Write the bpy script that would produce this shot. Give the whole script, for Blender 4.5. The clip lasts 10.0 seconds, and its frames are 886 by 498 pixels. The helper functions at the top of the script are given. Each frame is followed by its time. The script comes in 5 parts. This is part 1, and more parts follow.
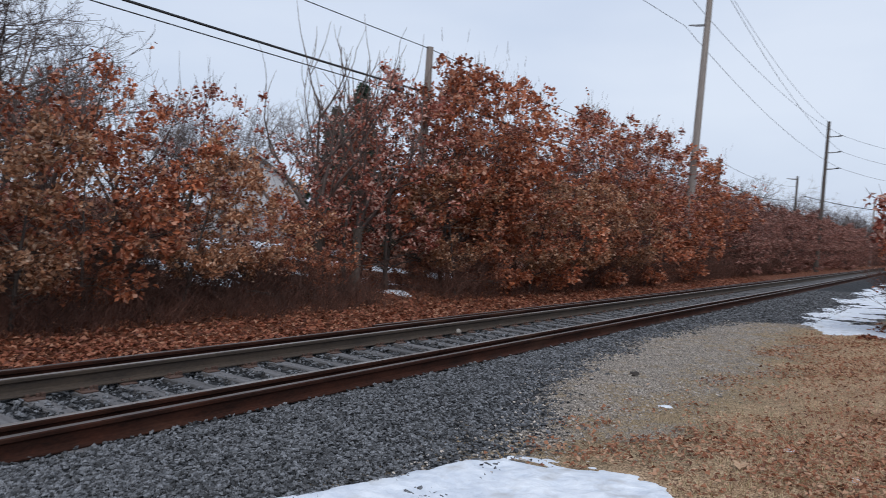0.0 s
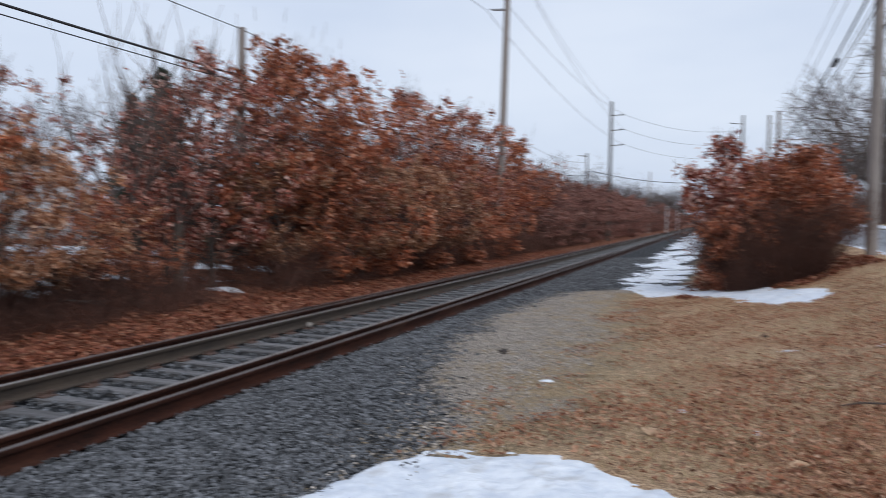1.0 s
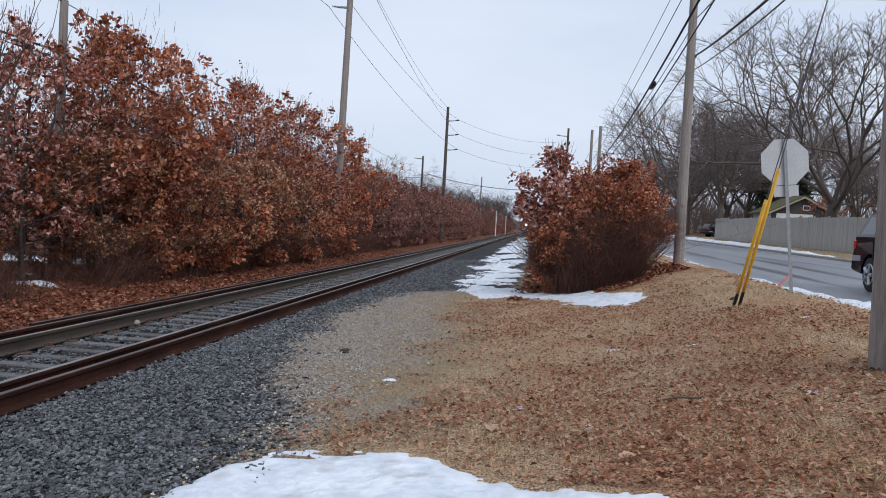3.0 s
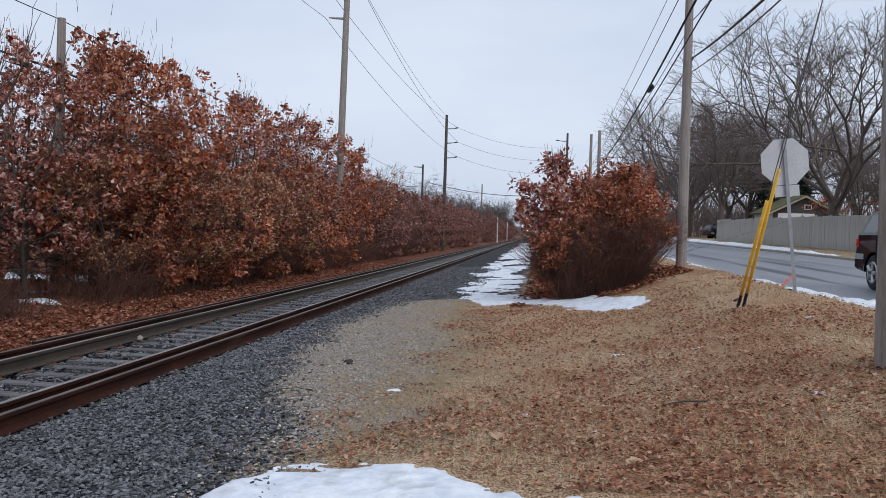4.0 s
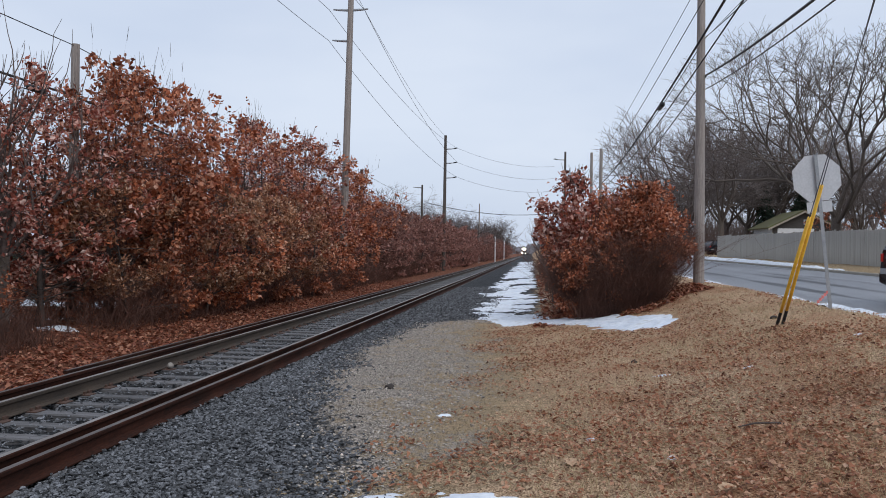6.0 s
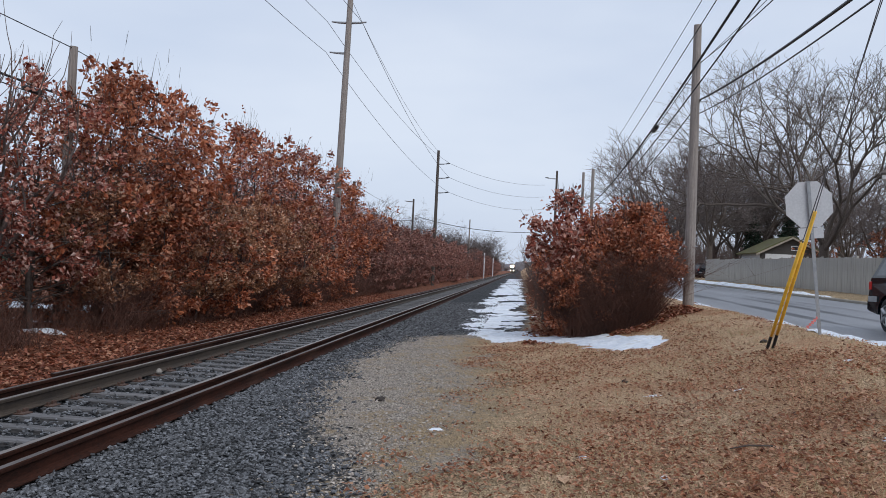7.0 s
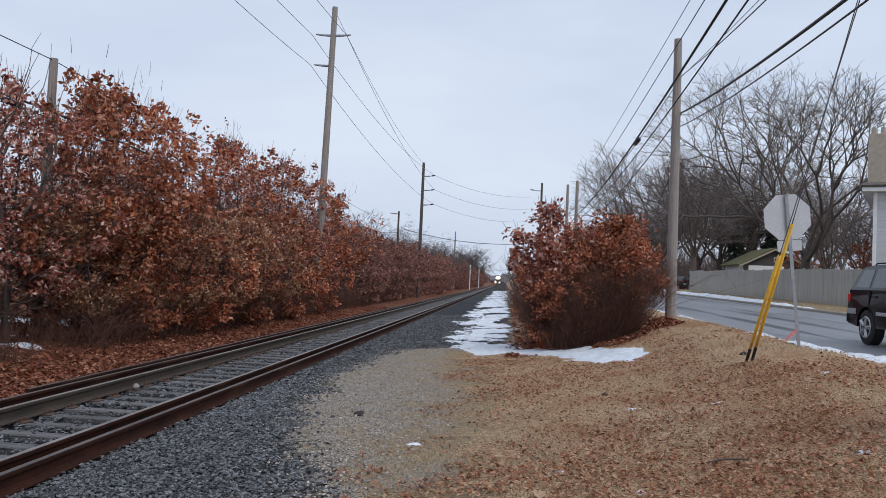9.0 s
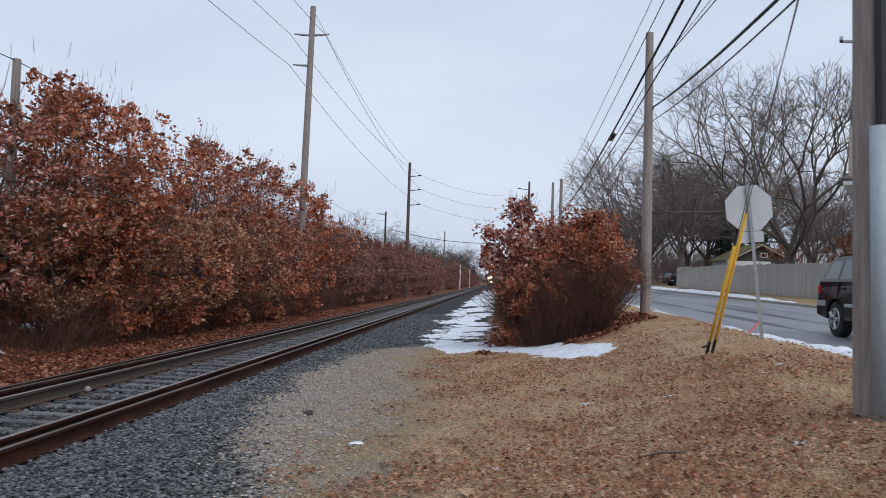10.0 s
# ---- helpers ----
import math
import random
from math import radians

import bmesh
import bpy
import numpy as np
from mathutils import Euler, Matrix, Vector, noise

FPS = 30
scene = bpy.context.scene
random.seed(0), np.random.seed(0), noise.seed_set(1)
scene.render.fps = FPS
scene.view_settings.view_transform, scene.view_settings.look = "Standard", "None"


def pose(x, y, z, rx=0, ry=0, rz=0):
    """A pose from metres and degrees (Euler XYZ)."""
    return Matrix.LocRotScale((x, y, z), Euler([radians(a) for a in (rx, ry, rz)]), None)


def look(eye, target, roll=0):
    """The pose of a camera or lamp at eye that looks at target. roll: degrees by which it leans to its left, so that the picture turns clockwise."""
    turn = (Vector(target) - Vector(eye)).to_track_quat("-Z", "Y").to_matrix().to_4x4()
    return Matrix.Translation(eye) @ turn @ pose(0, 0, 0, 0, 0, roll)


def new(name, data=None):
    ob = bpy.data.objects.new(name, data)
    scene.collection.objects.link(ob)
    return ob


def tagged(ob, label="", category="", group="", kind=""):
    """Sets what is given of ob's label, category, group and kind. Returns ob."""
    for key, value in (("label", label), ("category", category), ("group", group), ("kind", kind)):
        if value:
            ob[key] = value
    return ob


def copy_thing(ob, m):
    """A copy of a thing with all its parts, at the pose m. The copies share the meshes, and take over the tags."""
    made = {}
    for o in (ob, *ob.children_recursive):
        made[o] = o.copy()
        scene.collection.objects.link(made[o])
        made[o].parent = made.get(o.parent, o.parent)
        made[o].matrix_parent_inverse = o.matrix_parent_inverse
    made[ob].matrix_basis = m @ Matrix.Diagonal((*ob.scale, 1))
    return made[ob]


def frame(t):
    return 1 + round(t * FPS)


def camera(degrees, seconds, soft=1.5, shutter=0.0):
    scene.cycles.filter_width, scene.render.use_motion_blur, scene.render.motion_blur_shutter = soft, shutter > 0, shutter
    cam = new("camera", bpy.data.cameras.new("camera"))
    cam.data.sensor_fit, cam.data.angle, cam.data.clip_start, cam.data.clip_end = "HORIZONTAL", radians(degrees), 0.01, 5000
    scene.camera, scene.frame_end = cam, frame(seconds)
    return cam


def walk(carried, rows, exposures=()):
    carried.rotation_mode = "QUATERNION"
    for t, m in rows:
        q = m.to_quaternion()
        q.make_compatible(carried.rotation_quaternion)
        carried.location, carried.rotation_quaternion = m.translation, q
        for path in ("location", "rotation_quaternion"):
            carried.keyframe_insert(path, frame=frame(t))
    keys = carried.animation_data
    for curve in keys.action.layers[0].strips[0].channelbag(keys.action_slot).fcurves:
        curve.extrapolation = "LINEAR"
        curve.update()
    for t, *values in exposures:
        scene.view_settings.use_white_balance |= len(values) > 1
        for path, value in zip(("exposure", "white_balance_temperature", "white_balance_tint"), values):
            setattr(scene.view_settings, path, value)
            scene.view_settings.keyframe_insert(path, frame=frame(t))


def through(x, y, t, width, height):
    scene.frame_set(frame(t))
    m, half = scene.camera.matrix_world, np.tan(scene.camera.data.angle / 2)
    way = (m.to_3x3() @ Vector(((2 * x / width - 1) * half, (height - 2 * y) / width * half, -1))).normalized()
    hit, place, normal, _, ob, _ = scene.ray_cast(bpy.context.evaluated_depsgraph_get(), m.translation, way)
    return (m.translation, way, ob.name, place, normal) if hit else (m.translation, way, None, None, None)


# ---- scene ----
cam = camera(59.8, 10.0, soft=0.8, shutter=0.5)
PATH = [
    (0, (1.861, -1.009, 1.994), (0.757, 0.657, 1.927), 4.1),
    (0.5, (1.408, -1.018, 1.946), (0.454, 0.739, 1.892), 2.5),
    (1, (0.996, -0.96, 1.938), (0.341, 0.928, 1.858), 1.0),
    (1.2, (0.918, -0.892, 1.908), (0.425, 1.044, 1.809), 1.9),
    (1.5, (0.824, -0.954, 1.903), (0.488, 1.016, 1.804), 2.8),
    (2, (0.788, -1.005, 1.897), (0.511, 0.974, 1.799), 3.3),
    (2.5, (0.817, -1.001, 1.91), (0.561, 0.98, 1.817), 3.4),
    (3, (0.849, -1.028, 1.937), (0.614, 0.957, 1.871), 3.1),
    (3.2, (0.860, -1.028, 1.943), (0.627, 0.958, 1.888), 2.8),
    (4.3, (0.849, -1.001, 1.944), (0.604, 0.983, 1.899), 1.5),
    (4.5, (0.816, -0.998, 1.933), (0.569, 0.986, 1.889), 1.4),
    (5, (0.671, -0.898, 1.925), (0.42, 1.086, 1.889), 1.2),
    (5.5, (0.39, -0.962, 1.926), (0.148, 1.024, 1.91), 0.8),
    (6, (0.232, -0.97, 1.953), (0.003, 1.017, 1.959), 0.9),
    (6.2, (0.202, -0.982, 1.942), (-0.020, 1.006, 1.962), 1.4),
    (7.3, (0.144, -0.997, 1.936), (-0.055, 0.993, 1.983), 2.8),
    (7.5, (0.164, -0.988, 1.951), (-0.035, 1.001, 1.999), 2.8),
    (8, (0.175, -0.979, 1.95), (-0.01, 1.011, 2.009), 2.9),
    (8.5, (0.183, -0.981, 1.944), (0.011, 1.01, 2.015), 2.8),
    (9, (0.235, -0.965, 1.96), (0.068, 1.027, 2.038), 2.6),
    (9.5, (0.402, -0.898, 1.945), (0.242, 1.094, 2.03), 2.2),
    (10, (0.786, -0.733, 1.913), (0.638, 1.26, 1.993), 1.8),
]
walk(cam, [(t, look(eye, target, roll)) for t, eye, target, roll in PATH], [(0, 0.0), (1.2, 0.04), (2.2, 0.09), (3.2, 0.04), (4.4, -0.02), (10, -0.02)])

# ---- world and light ----
SUN_ELEV, SUN_ROT = radians(50), radians(141)
world = bpy.data.worlds.new("overcast_sky")
scene.world = world
world.use_nodes = True
wn, wl = world.node_tree.nodes, world.node_tree.links
wbg = wn["Background"]
wsky = wn.new("ShaderNodeTexSky")
wsky.sky_type, wsky.sun_disc, wsky.sun_elevation, wsky.sun_rotation = "NISHITA", False, SUN_ELEV, SUN_ROT
wsky.air_density, wsky.dust_density, wsky.ozone_density = 1.0, 3.0, 1.5
wtc = wn.new("ShaderNodeTexCoord")
wmap = wn.new("ShaderNodeMapping")
wmap.inputs["Scale"].default_value = (1.0, 1.0, 3.2)
wnoise = wn.new("ShaderNodeTexNoise")
wnoise.inputs["Scale"].default_value, wnoise.inputs["Detail"].default_value = 1.7, 4.0
wramp = wn.new("ShaderNodeValToRGB")
wramp.color_ramp.elements[0].position, wramp.color_ramp.elements[0].color = 0.30, (5.8, 6.8, 8.7, 1)
wramp.color_ramp.elements[1].position, wramp.color_ramp.elements[1].color = 0.70, (7.7, 8.5, 9.9, 1)
wmix = wn.new("ShaderNodeMix")
wmix.data_type, wmix.inputs["Factor"].default_value = "RGBA", 0.88
wl.new(wtc.outputs["Generated"], wmap.inputs["Vector"])
wl.new(wmap.outputs["Vector"], wnoise.inputs["Vector"])
wl.new(wnoise.outputs["Fac"], wramp.inputs["Fac"])
wl.new(wsky.outputs["Color"], wmix.inputs["A"])
wl.new(wramp.outputs["Color"], wmix.inputs["B"])
wl.new(wmix.outputs["Result"], wbg.inputs["Color"])
wbg.inputs["Strength"].default_value = 0.1

sun_data = bpy.data.lights.new("sun", "SUN")
sun_data.energy, sun_data.angle, sun_data.color = 1.3, radians(35), (1.0, 0.99, 0.98)
sun = new("sun", sun_data)
sun.matrix_world = look((0, 0, 60), (-31, 39, 0))


# ---- materials ----
def mat(name, base, rough=0.8, metal=0.0, second=None, scale=8.0, fine=60.0, bump=0.3, bump_dist=0.01,
        third=None, third_scale=2.0, third_lo=0.55, third_hi=0.7, per_object=0.0, per_island=0.0, spec=0.5, stretch=(1, 1, 1), coords="Object"):
    """A surface with two scales of variation, optional stains, and fine relief."""
    m = bpy.data.materials.new(name)
    m.use_nodes = True
    n, l = m.node_tree.nodes, m.node_tree.links
    b = n["Principled BSDF"]
    b.inputs["Metallic"].default_value = metal
    b.inputs["Specular IOR Level"].default_value = spec
    tc, mp = n.new("ShaderNodeTexCoord"), n.new("ShaderNodeMapping")
    mp.inputs["Scale"].default_value = stretch
    if coords == "World":
        geo = n.new("ShaderNodeNewGeometry")
        l.new(geo.outputs["Position"], mp.inputs["Vector"])
    else:
        l.new(tc.outputs["Object"], mp.inputs["Vector"])
    na, nb = n.new("ShaderNodeTexNoise"), n.new("ShaderNodeTexNoise")
    na.inputs["Scale"].default_value, na.inputs["Detail"].default_value = scale, 5
    nb.inputs["Scale"].default_value, nb.inputs["Detail"].default_value = fine, 4
    for x in (na, nb):
        l.new(mp.outputs["Vector"], x.inputs["Vector"])
    add = n.new("ShaderNodeMath")
    add.operation = "MULTIPLY_ADD"
    add.inputs[1].default_value = 0.45
    l.new(nb.outputs["Fac"], add.inputs[0])
    half = n.new("ShaderNodeMath")
    half.operation = "MULTIPLY"
    half.inputs[1].default_value = 0.55
    l.new(na.outputs["Fac"], half.inputs[0])
    l.new(half.outputs[0], add.inputs[2])
    ramp = n.new("ShaderNodeValToRGB")
    second = second or tuple(c * 0.6 for c in base)
    ramp.color_ramp.elements[0].position, ramp.color_ramp.elements[0].color = 0.36, (*second, 1)
    ramp.color_ramp.elements[1].position, ramp.color_ramp.elements[1].color = 0.64, (*base, 1)
    l.new(add.outputs[0], ramp.inputs["Fac"])
    col = ramp.outputs["Color"]
    if third:
        nc = n.new("ShaderNodeTexNoise")
        nc.inputs["Scale"].default_value, nc.inputs["Detail"].default_value = third_scale, 6
        l.new(mp.outputs["Vector"], nc.inputs["Vector"])
        mr = n.new("ShaderNodeMapRange")
        mr.inputs["From Min"].default_value, mr.inputs["From Max"].default_value = third_lo, third_hi
        l.new(nc.outputs["Fac"], mr.inputs["Value"])
        mx = n.new("ShaderNodeMix")
        mx.data_type = "RGBA"
        mx.inputs["B"].default_value = (*third, 1)
        l.new(mr.outputs["Result"], mx.inputs["Factor"])
        l.new(col, mx.inputs["A"])
        col = mx.outputs["Result"]
    if per_object or per_island:
        if per_object:
            src = n.new("ShaderNodeObjectInfo").outputs["Random"]
        else:
            src = n.new("ShaderNodeNewGeometry").outputs["Random Per Island"]
        amount = per_object or per_island
        mr2 = n.new("ShaderNodeMapRange")
        mr2.inputs["To Min"].default_value, mr2.inputs["To Max"].default_value = 1 - amount, 1 + amount
        l.new(src, mr2.inputs["Value"])
        hsv = n.new("ShaderNodeHueSaturation")
        l.new(mr2.outputs["Result"], hsv.inputs["Value"])
        l.new(col, hsv.inputs["Color"])
        col = hsv.outputs["Color"]
    l.new(col, b.inputs["Base Color"])
    rr = n.new("ShaderNodeMapRange")
    rr.inputs["To Min"].default_value, rr.inputs["To Max"].default_value = max(rough - 0.1, 0.02), min(rough + 0.1, 1)
    l.new(na.outputs["Fac"], rr.inputs["Value"])
    l.new(rr.outputs["Result"], b.inputs["Roughness"])
    if bump:
        bp = n.new("ShaderNodeBump")
        bp.inputs["Strength"].default_value, bp.inputs["Distance"].default_value = bump, bump_dist
        l.new(add.outputs[0], bp.inputs["Height"])
        l.new(bp.outputs["Normal"], b.inputs["Normal"])
    return m


def leaf_mat(name, colours, through=0.25):
    """Dry leaf: each leaf its own tint, and some light passes through."""
    m = bpy.data.materials.new(name)
    m.use_nodes = True
    n, l = m.node_tree.nodes, m.node_tree.links
    b = n["Principled BSDF"]
    geo = n.new("ShaderNodeNewGeometry")
    ramp = n.new("ShaderNodeValToRGB")
    e = ramp.color_ramp.elements
    while len(e) < len(colours):
        e.new(0.5)
    for i, c in enumerate(colours):
        e[i].position, e[i].color = i / (len(colours) - 1), (*c, 1)
    l.new(geo.outputs["Random Per Island"], ramp.inputs["Fac"])
    info = n.new("ShaderNodeObjectInfo")
    mr = n.new("ShaderNodeMapRange")
    mr.inputs["To Min"].default_value, mr.inputs["To Max"].default_value = 0.8, 1.2
    l.new(info.outputs["Random"], mr.inputs["Value"])
    hsv = n.new("ShaderNodeHueSaturation")
    l.new(mr.outputs["Result"], hsv.inputs["Value"])
    l.new(ramp.outputs["Color"], hsv.inputs["Color"])
    l.new(hsv.outputs["Color"], b.inputs["Base Color"])
    b.inputs["Roughness"].default_value = 0.6
    b.inputs["Specular IOR Level"].default_value = 0.35
    tr = n.new("ShaderNodeBsdfTranslucent")
    l.new(hsv.outputs["Color"], tr.inputs["Color"])
    mix = n.new("ShaderNodeMixShader")
    mix.inputs["Fac"].default_value = through
    l.new(b.outputs["BSDF"], mix.inputs[1])
    l.new(tr.outputs["BSDF"], mix.inputs[2])
    l.new(mix.outputs["Shader"], n["Material Output"].inputs["Surface"])
    return m


M_LEAF = leaf_mat("oak_leaf_rust", [(0.10, 0.030, 0.017), (0.35, 0.100, 0.048), (0.50, 0.165, 0.072), (0.64, 0.36, 0.25)], 0.22)
M_LEAF_RED = leaf_mat("oak_leaf_red", [(0.09, 0.026, 0.020), (0.28, 0.075, 0.050), (0.42, 0.13, 0.085), (0.60, 0.33, 0.26), (0.72, 0.53, 0.46)], 0.25)
M_LEAF_TAN = leaf_mat("oak_leaf_tan", [(0.12, 0.050, 0.027), (0.33, 0.138, 0.068), (0.45, 0.22, 0.115), (0.64, 0.45, 0.33)], 0.22)
M_LITTER = leaf_mat("fallen_leaf", [(0.08, 0.025, 0.015), (0.23, 0.07, 0.037), (0.32, 0.108, 0.056), (0.46, 0.24, 0.15)], 0.2)
M_TURF_LEAF = leaf_mat("fallen_leaf_pale", [(0.12, 0.045, 0.026), (0.38, 0.15, 0.078), (0.52, 0.25, 0.14), (0.70, 0.46, 0.31)], 0.25)
# rust leaf greyed and paled: distance haze put into the leaf colour
M_LEAF_HAZED = leaf_mat("oak_leaf_hazed", [(0.15, 0.066, 0.055), (0.29, 0.125, 0.098), (0.38, 0.18, 0.14), (0.48, 0.29, 0.235)], 0.2)
M_NEEDLE = leaf_mat("spruce_needle", [(0.02, 0.04, 0.025), (0.03, 0.055, 0.035), (0.045, 0.075, 0.05)], 0.1)
M_BARK = mat("bark_grey_brown", (0.15, 0.12, 0.10), 0.9, second=(0.07, 0.055, 0.045), scale=14, fine=90, bump=0.5)
M_BARK_OAK = mat("bark_oak_dark", (0.095, 0.075, 0.065), 0.9, second=(0.04, 0.032, 0.028), scale=14, fine=90, bump=0.5)
M_TWIG = mat("twig_brown", (0.17, 0.125, 0.11), 0.9, second=(0.09, 0.066, 0.058), scale=5, fine=40, bump=0)
# brown brush twigs, with the shade under the oaks put into the colour
M_BRUSH_SHADED = mat("brush_twig_shaded", (0.12, 0.058, 0.042), 0.9, second=(0.045, 0.024, 0.018), scale=2, fine=20, bump=0)
M_TWIG_FAR = mat("twig_far_grey", (0.19, 0.155, 0.145), 0.9, second=(0.10, 0.082, 0.078), scale=3, fine=20, bump=0)
M_TWIG_RED = mat("brush_twig_red_brown", (0.16, 0.068, 0.046), 0.9, second=(0.06, 0.028, 0.02), scale=2, fine=20, bump=0)
M_RAIL = mat("rail_rust", (0.058, 0.020, 0.012), 0.85, second=(0.016, 0.008, 0.006), scale=6, fine=70, bump=0.25, bump_dist=0.003, stretch=(1, 0.3, 1), third=(0.07, 0.034, 0.022), third_scale=1.5, spec=0.15)
M_RAIL_GREY = mat("rail_grey_grime", (0.07, 0.05, 0.035), 0.85, second=(0.03, 0.022, 0.017), scale=6, fine=70, bump=0.25, bump_dist=0.003, stretch=(1, 0.3, 1))
M_STEEL = mat("rail_head_polished", (0.40, 0.375, 0.36), 0.5, 0.7, second=(0.22, 0.19, 0.17), scale=10, fine=80, bump=0.05, bump_dist=0.002, stretch=(1, 0.05, 1))
M_DULL = mat("rail_head_tarnished", (0.19, 0.165, 0.155), 0.5, 0.5, second=(0.08, 0.064, 0.058), scale=10, fine=80, bump=0.05, bump_dist=0.002, stretch=(1, 0.05, 1))
M_TIE = mat("tie_weathered_wood", (0.17, 0.165, 0.17), 0.85, second=(0.055, 0.052, 0.052), scale=5, fine=45, bump=0.6, bump_dist=0.012, stretch=(0.25, 3, 1), per_object=0.22)
M_PLATE = mat("tie_plate_rust", (0.10, 0.055, 0.04), 0.85, scale=20, fine=90)
M_STONE = mat("ballast_stone", (0.15, 0.154, 0.165), 0.65, second=(0.022, 0.023, 0.025), scale=30, fine=120, bump=0.3, per_island=0.95)
M_PEBBLE = mat("pale_pebble", (0.46, 0.41, 0.36), 0.85, second=(0.25, 0.215, 0.185), scale=25, fine=120, bump=0.3, per_island=0.5)
M_POLE = mat("pole_weathered_wood", (0.35, 0.305, 0.275), 0.9, second=(0.19, 0.163, 0.147), scale=6, fine=40, bump=0.6, bump_dist=0.015, stretch=(4, 4, 0.25))
M_POLE_DARK = mat("pole_dark_wood", (0.12, 0.10, 0.085), 0.9, second=(0.06, 0.05, 0.045), scale=6, fine=40, bump=0.6, bump_dist=0.015, stretch=(4, 4, 0.25))
M_CABLE = mat("cable_black", (0.02, 0.02, 0.022), 0.6, scale=3, fine=20, bump=0)
M_WIRE = mat("wire_grey", (0.12, 0.12, 0.13), 0.5, scale=3, fine=20, bump=0)
M_GALV = mat("galvanised_steel", (0.42, 0.43, 0.44), 0.5, 0.6, second=(0.30, 0.31, 0.32), scale=12, fine=80, bump=0.1, bump_dist=0.003)
M_SIGN = mat("sign_back_aluminium", (0.55, 0.55, 0.56), 0.55, 0.35, second=(0.44, 0.44, 0.45), scale=3, fine=30, bump=0.05, bump_dist=0.002)
M_YELLOW = mat("guy_guard_yellow", (0.86, 0.52, 0.05), 0.45, second=(0.68, 0.37, 0.03), scale=5, fine=40, bump=0.1, bump_dist=0.003)
M_SNOW = mat("snow_old", (0.80, 0.83, 0.87), 0.6, second=(0.56, 0.61, 0.69), scale=2.5, fine=9, bump=0.9, bump_dist=0.07, third=(0.46, 0.45, 0.44), third_scale=4, third_lo=0.55, third_hi=0.78)
M_ASPHALT = mat("asphalt_wet", (0.27, 0.28, 0.305), 0.4, second=(0.15, 0.155, 0.17), scale=1.0, fine=90, bump=0.25, bump_dist=0.004, stretch=(1, 0.06, 1), third=(0.06, 0.062, 0.068), third_scale=0.8, third_lo=0.56, third_hi=0.63)
M_FENCE = mat("fence_grey_wood", (0.43, 0.405, 0.36), 0.9, second=(0.32, 0.30, 0.27), scale=3, fine=40, bump=0.4, stretch=(1, 3, 0.3), per_object=0.06)


# ---- shape helpers ----
def mesh_from(name, verts, faces, material, smooth=False):
    me = bpy.data.meshes.new(name)
    me.from_pydata(np.asarray(verts).tolist(), [], faces if isinstance(faces, list) else faces.tolist())
    me.materials.append(material)
    if smooth:
        me.polygons.foreach_set("use_smooth", [True] * len(me.polygons))
    me.update()
    return me


def thing(name, label="", category="", group="", kind="", at=(0, 0, 0), turn=0):
    """An empty at a thing's base, which parents its parts."""
    ob = new(name)
    ob.empty_display_size = 0.2
    ob.matrix_basis = pose(*at, 0, 0, turn)
    return tagged(ob, label, category, group, kind)


def part(name, bm, material, parent, label="", smooth=False):
    me = bpy.data.meshes.new(name)
    bm.to_mesh(me)
    bm.free()
    me.materials.append(material)
    if smooth:
        me.polygons.foreach_set("use_smooth", [True] * len(me.polygons))
    return child(name, me, parent, label)


def child(name, me, parent, label="", m=None):
    ob = new(name, me)
    ob.parent = parent
    if m is not None:
        ob.matrix_basis = m
    return tagged(ob, label)


def box(bm, x0, x1, y0, y1, z0, z1, bevel=0.0):
    out = bmesh.ops.create_cube(bm, size=1.0)["verts"]
    bmesh.ops.transform(bm, verts=out, matrix=Matrix.Translation(((x0 + x1) / 2, (y0 + y1) / 2, (z0 + z1) / 2)) @ Matrix.Diagonal((x1 - x0, y1 - y0, z1 - z0, 1)))
    if bevel:
        edges = list({e for v in out for e in v.link_edges})
        bmesh.ops.bevel(bm, geom=edges, offset=bevel, segments=1, affect="EDGES")
    return bm


def boxed(*a, bevel=0.0):
    return box(bmesh.new(), *a, bevel=bevel)


def tube(bm, path, radii, sides=8, cap=True):
    """A tapered tube along a path of points."""
    path = [Vector(p) for p in path]
    rings = []
    up = Vector((0.31, 0.17, 0.93))
    for i, p in enumerate(path):
        d = (path[min(i + 1, len(path) - 1)] - path[max(i - 1, 0)]).normalized()
        a = d.cross(up if abs(d.dot(up)) < 0.95 else Vector((1, 0, 0))).normalized()
        b = d.cross(a)
        r = radii[i] if isinstance(radii, (list, tuple)) else radii
        rings.append([bm.verts.new(p + (a * math.cos(k * math.tau / sides) + b * math.sin(k * math.tau / sides)) * r) for k in range(sides)])
    for s, t in zip(rings, rings[1:]):
        for k in range(sides):
            bm.faces.new((s[k], s[(k + 1) % sides], t[(k + 1) % sides], t[k]))
    if cap:
        bm.faces.new(rings[0][::-1])
        bm.faces.new(rings[-1])
    return bm


def prism(bm, outline, y0, y1):
    """Extrudes an outline in the xz plane from y0 to y1."""
    a = [bm.verts.new((x, y0, z)) for x, z in outline]
    b = [bm.verts.new((x, y1, z)) for x, z in outline]
    n = len(a)
    for i in range(n):
        bm.faces.new((a[i], b[i], b[(i + 1) % n], a[(i + 1) % n]))
    bm.faces.new(a)
    bm.faces.new(b[::-1])
    bmesh.ops.recalc_face_normals(bm, faces=bm.faces[:])
    return bm


def interp(x, pts):
    return np.interp(x, [p[0] for p in pts], [p[1] for p in pts])


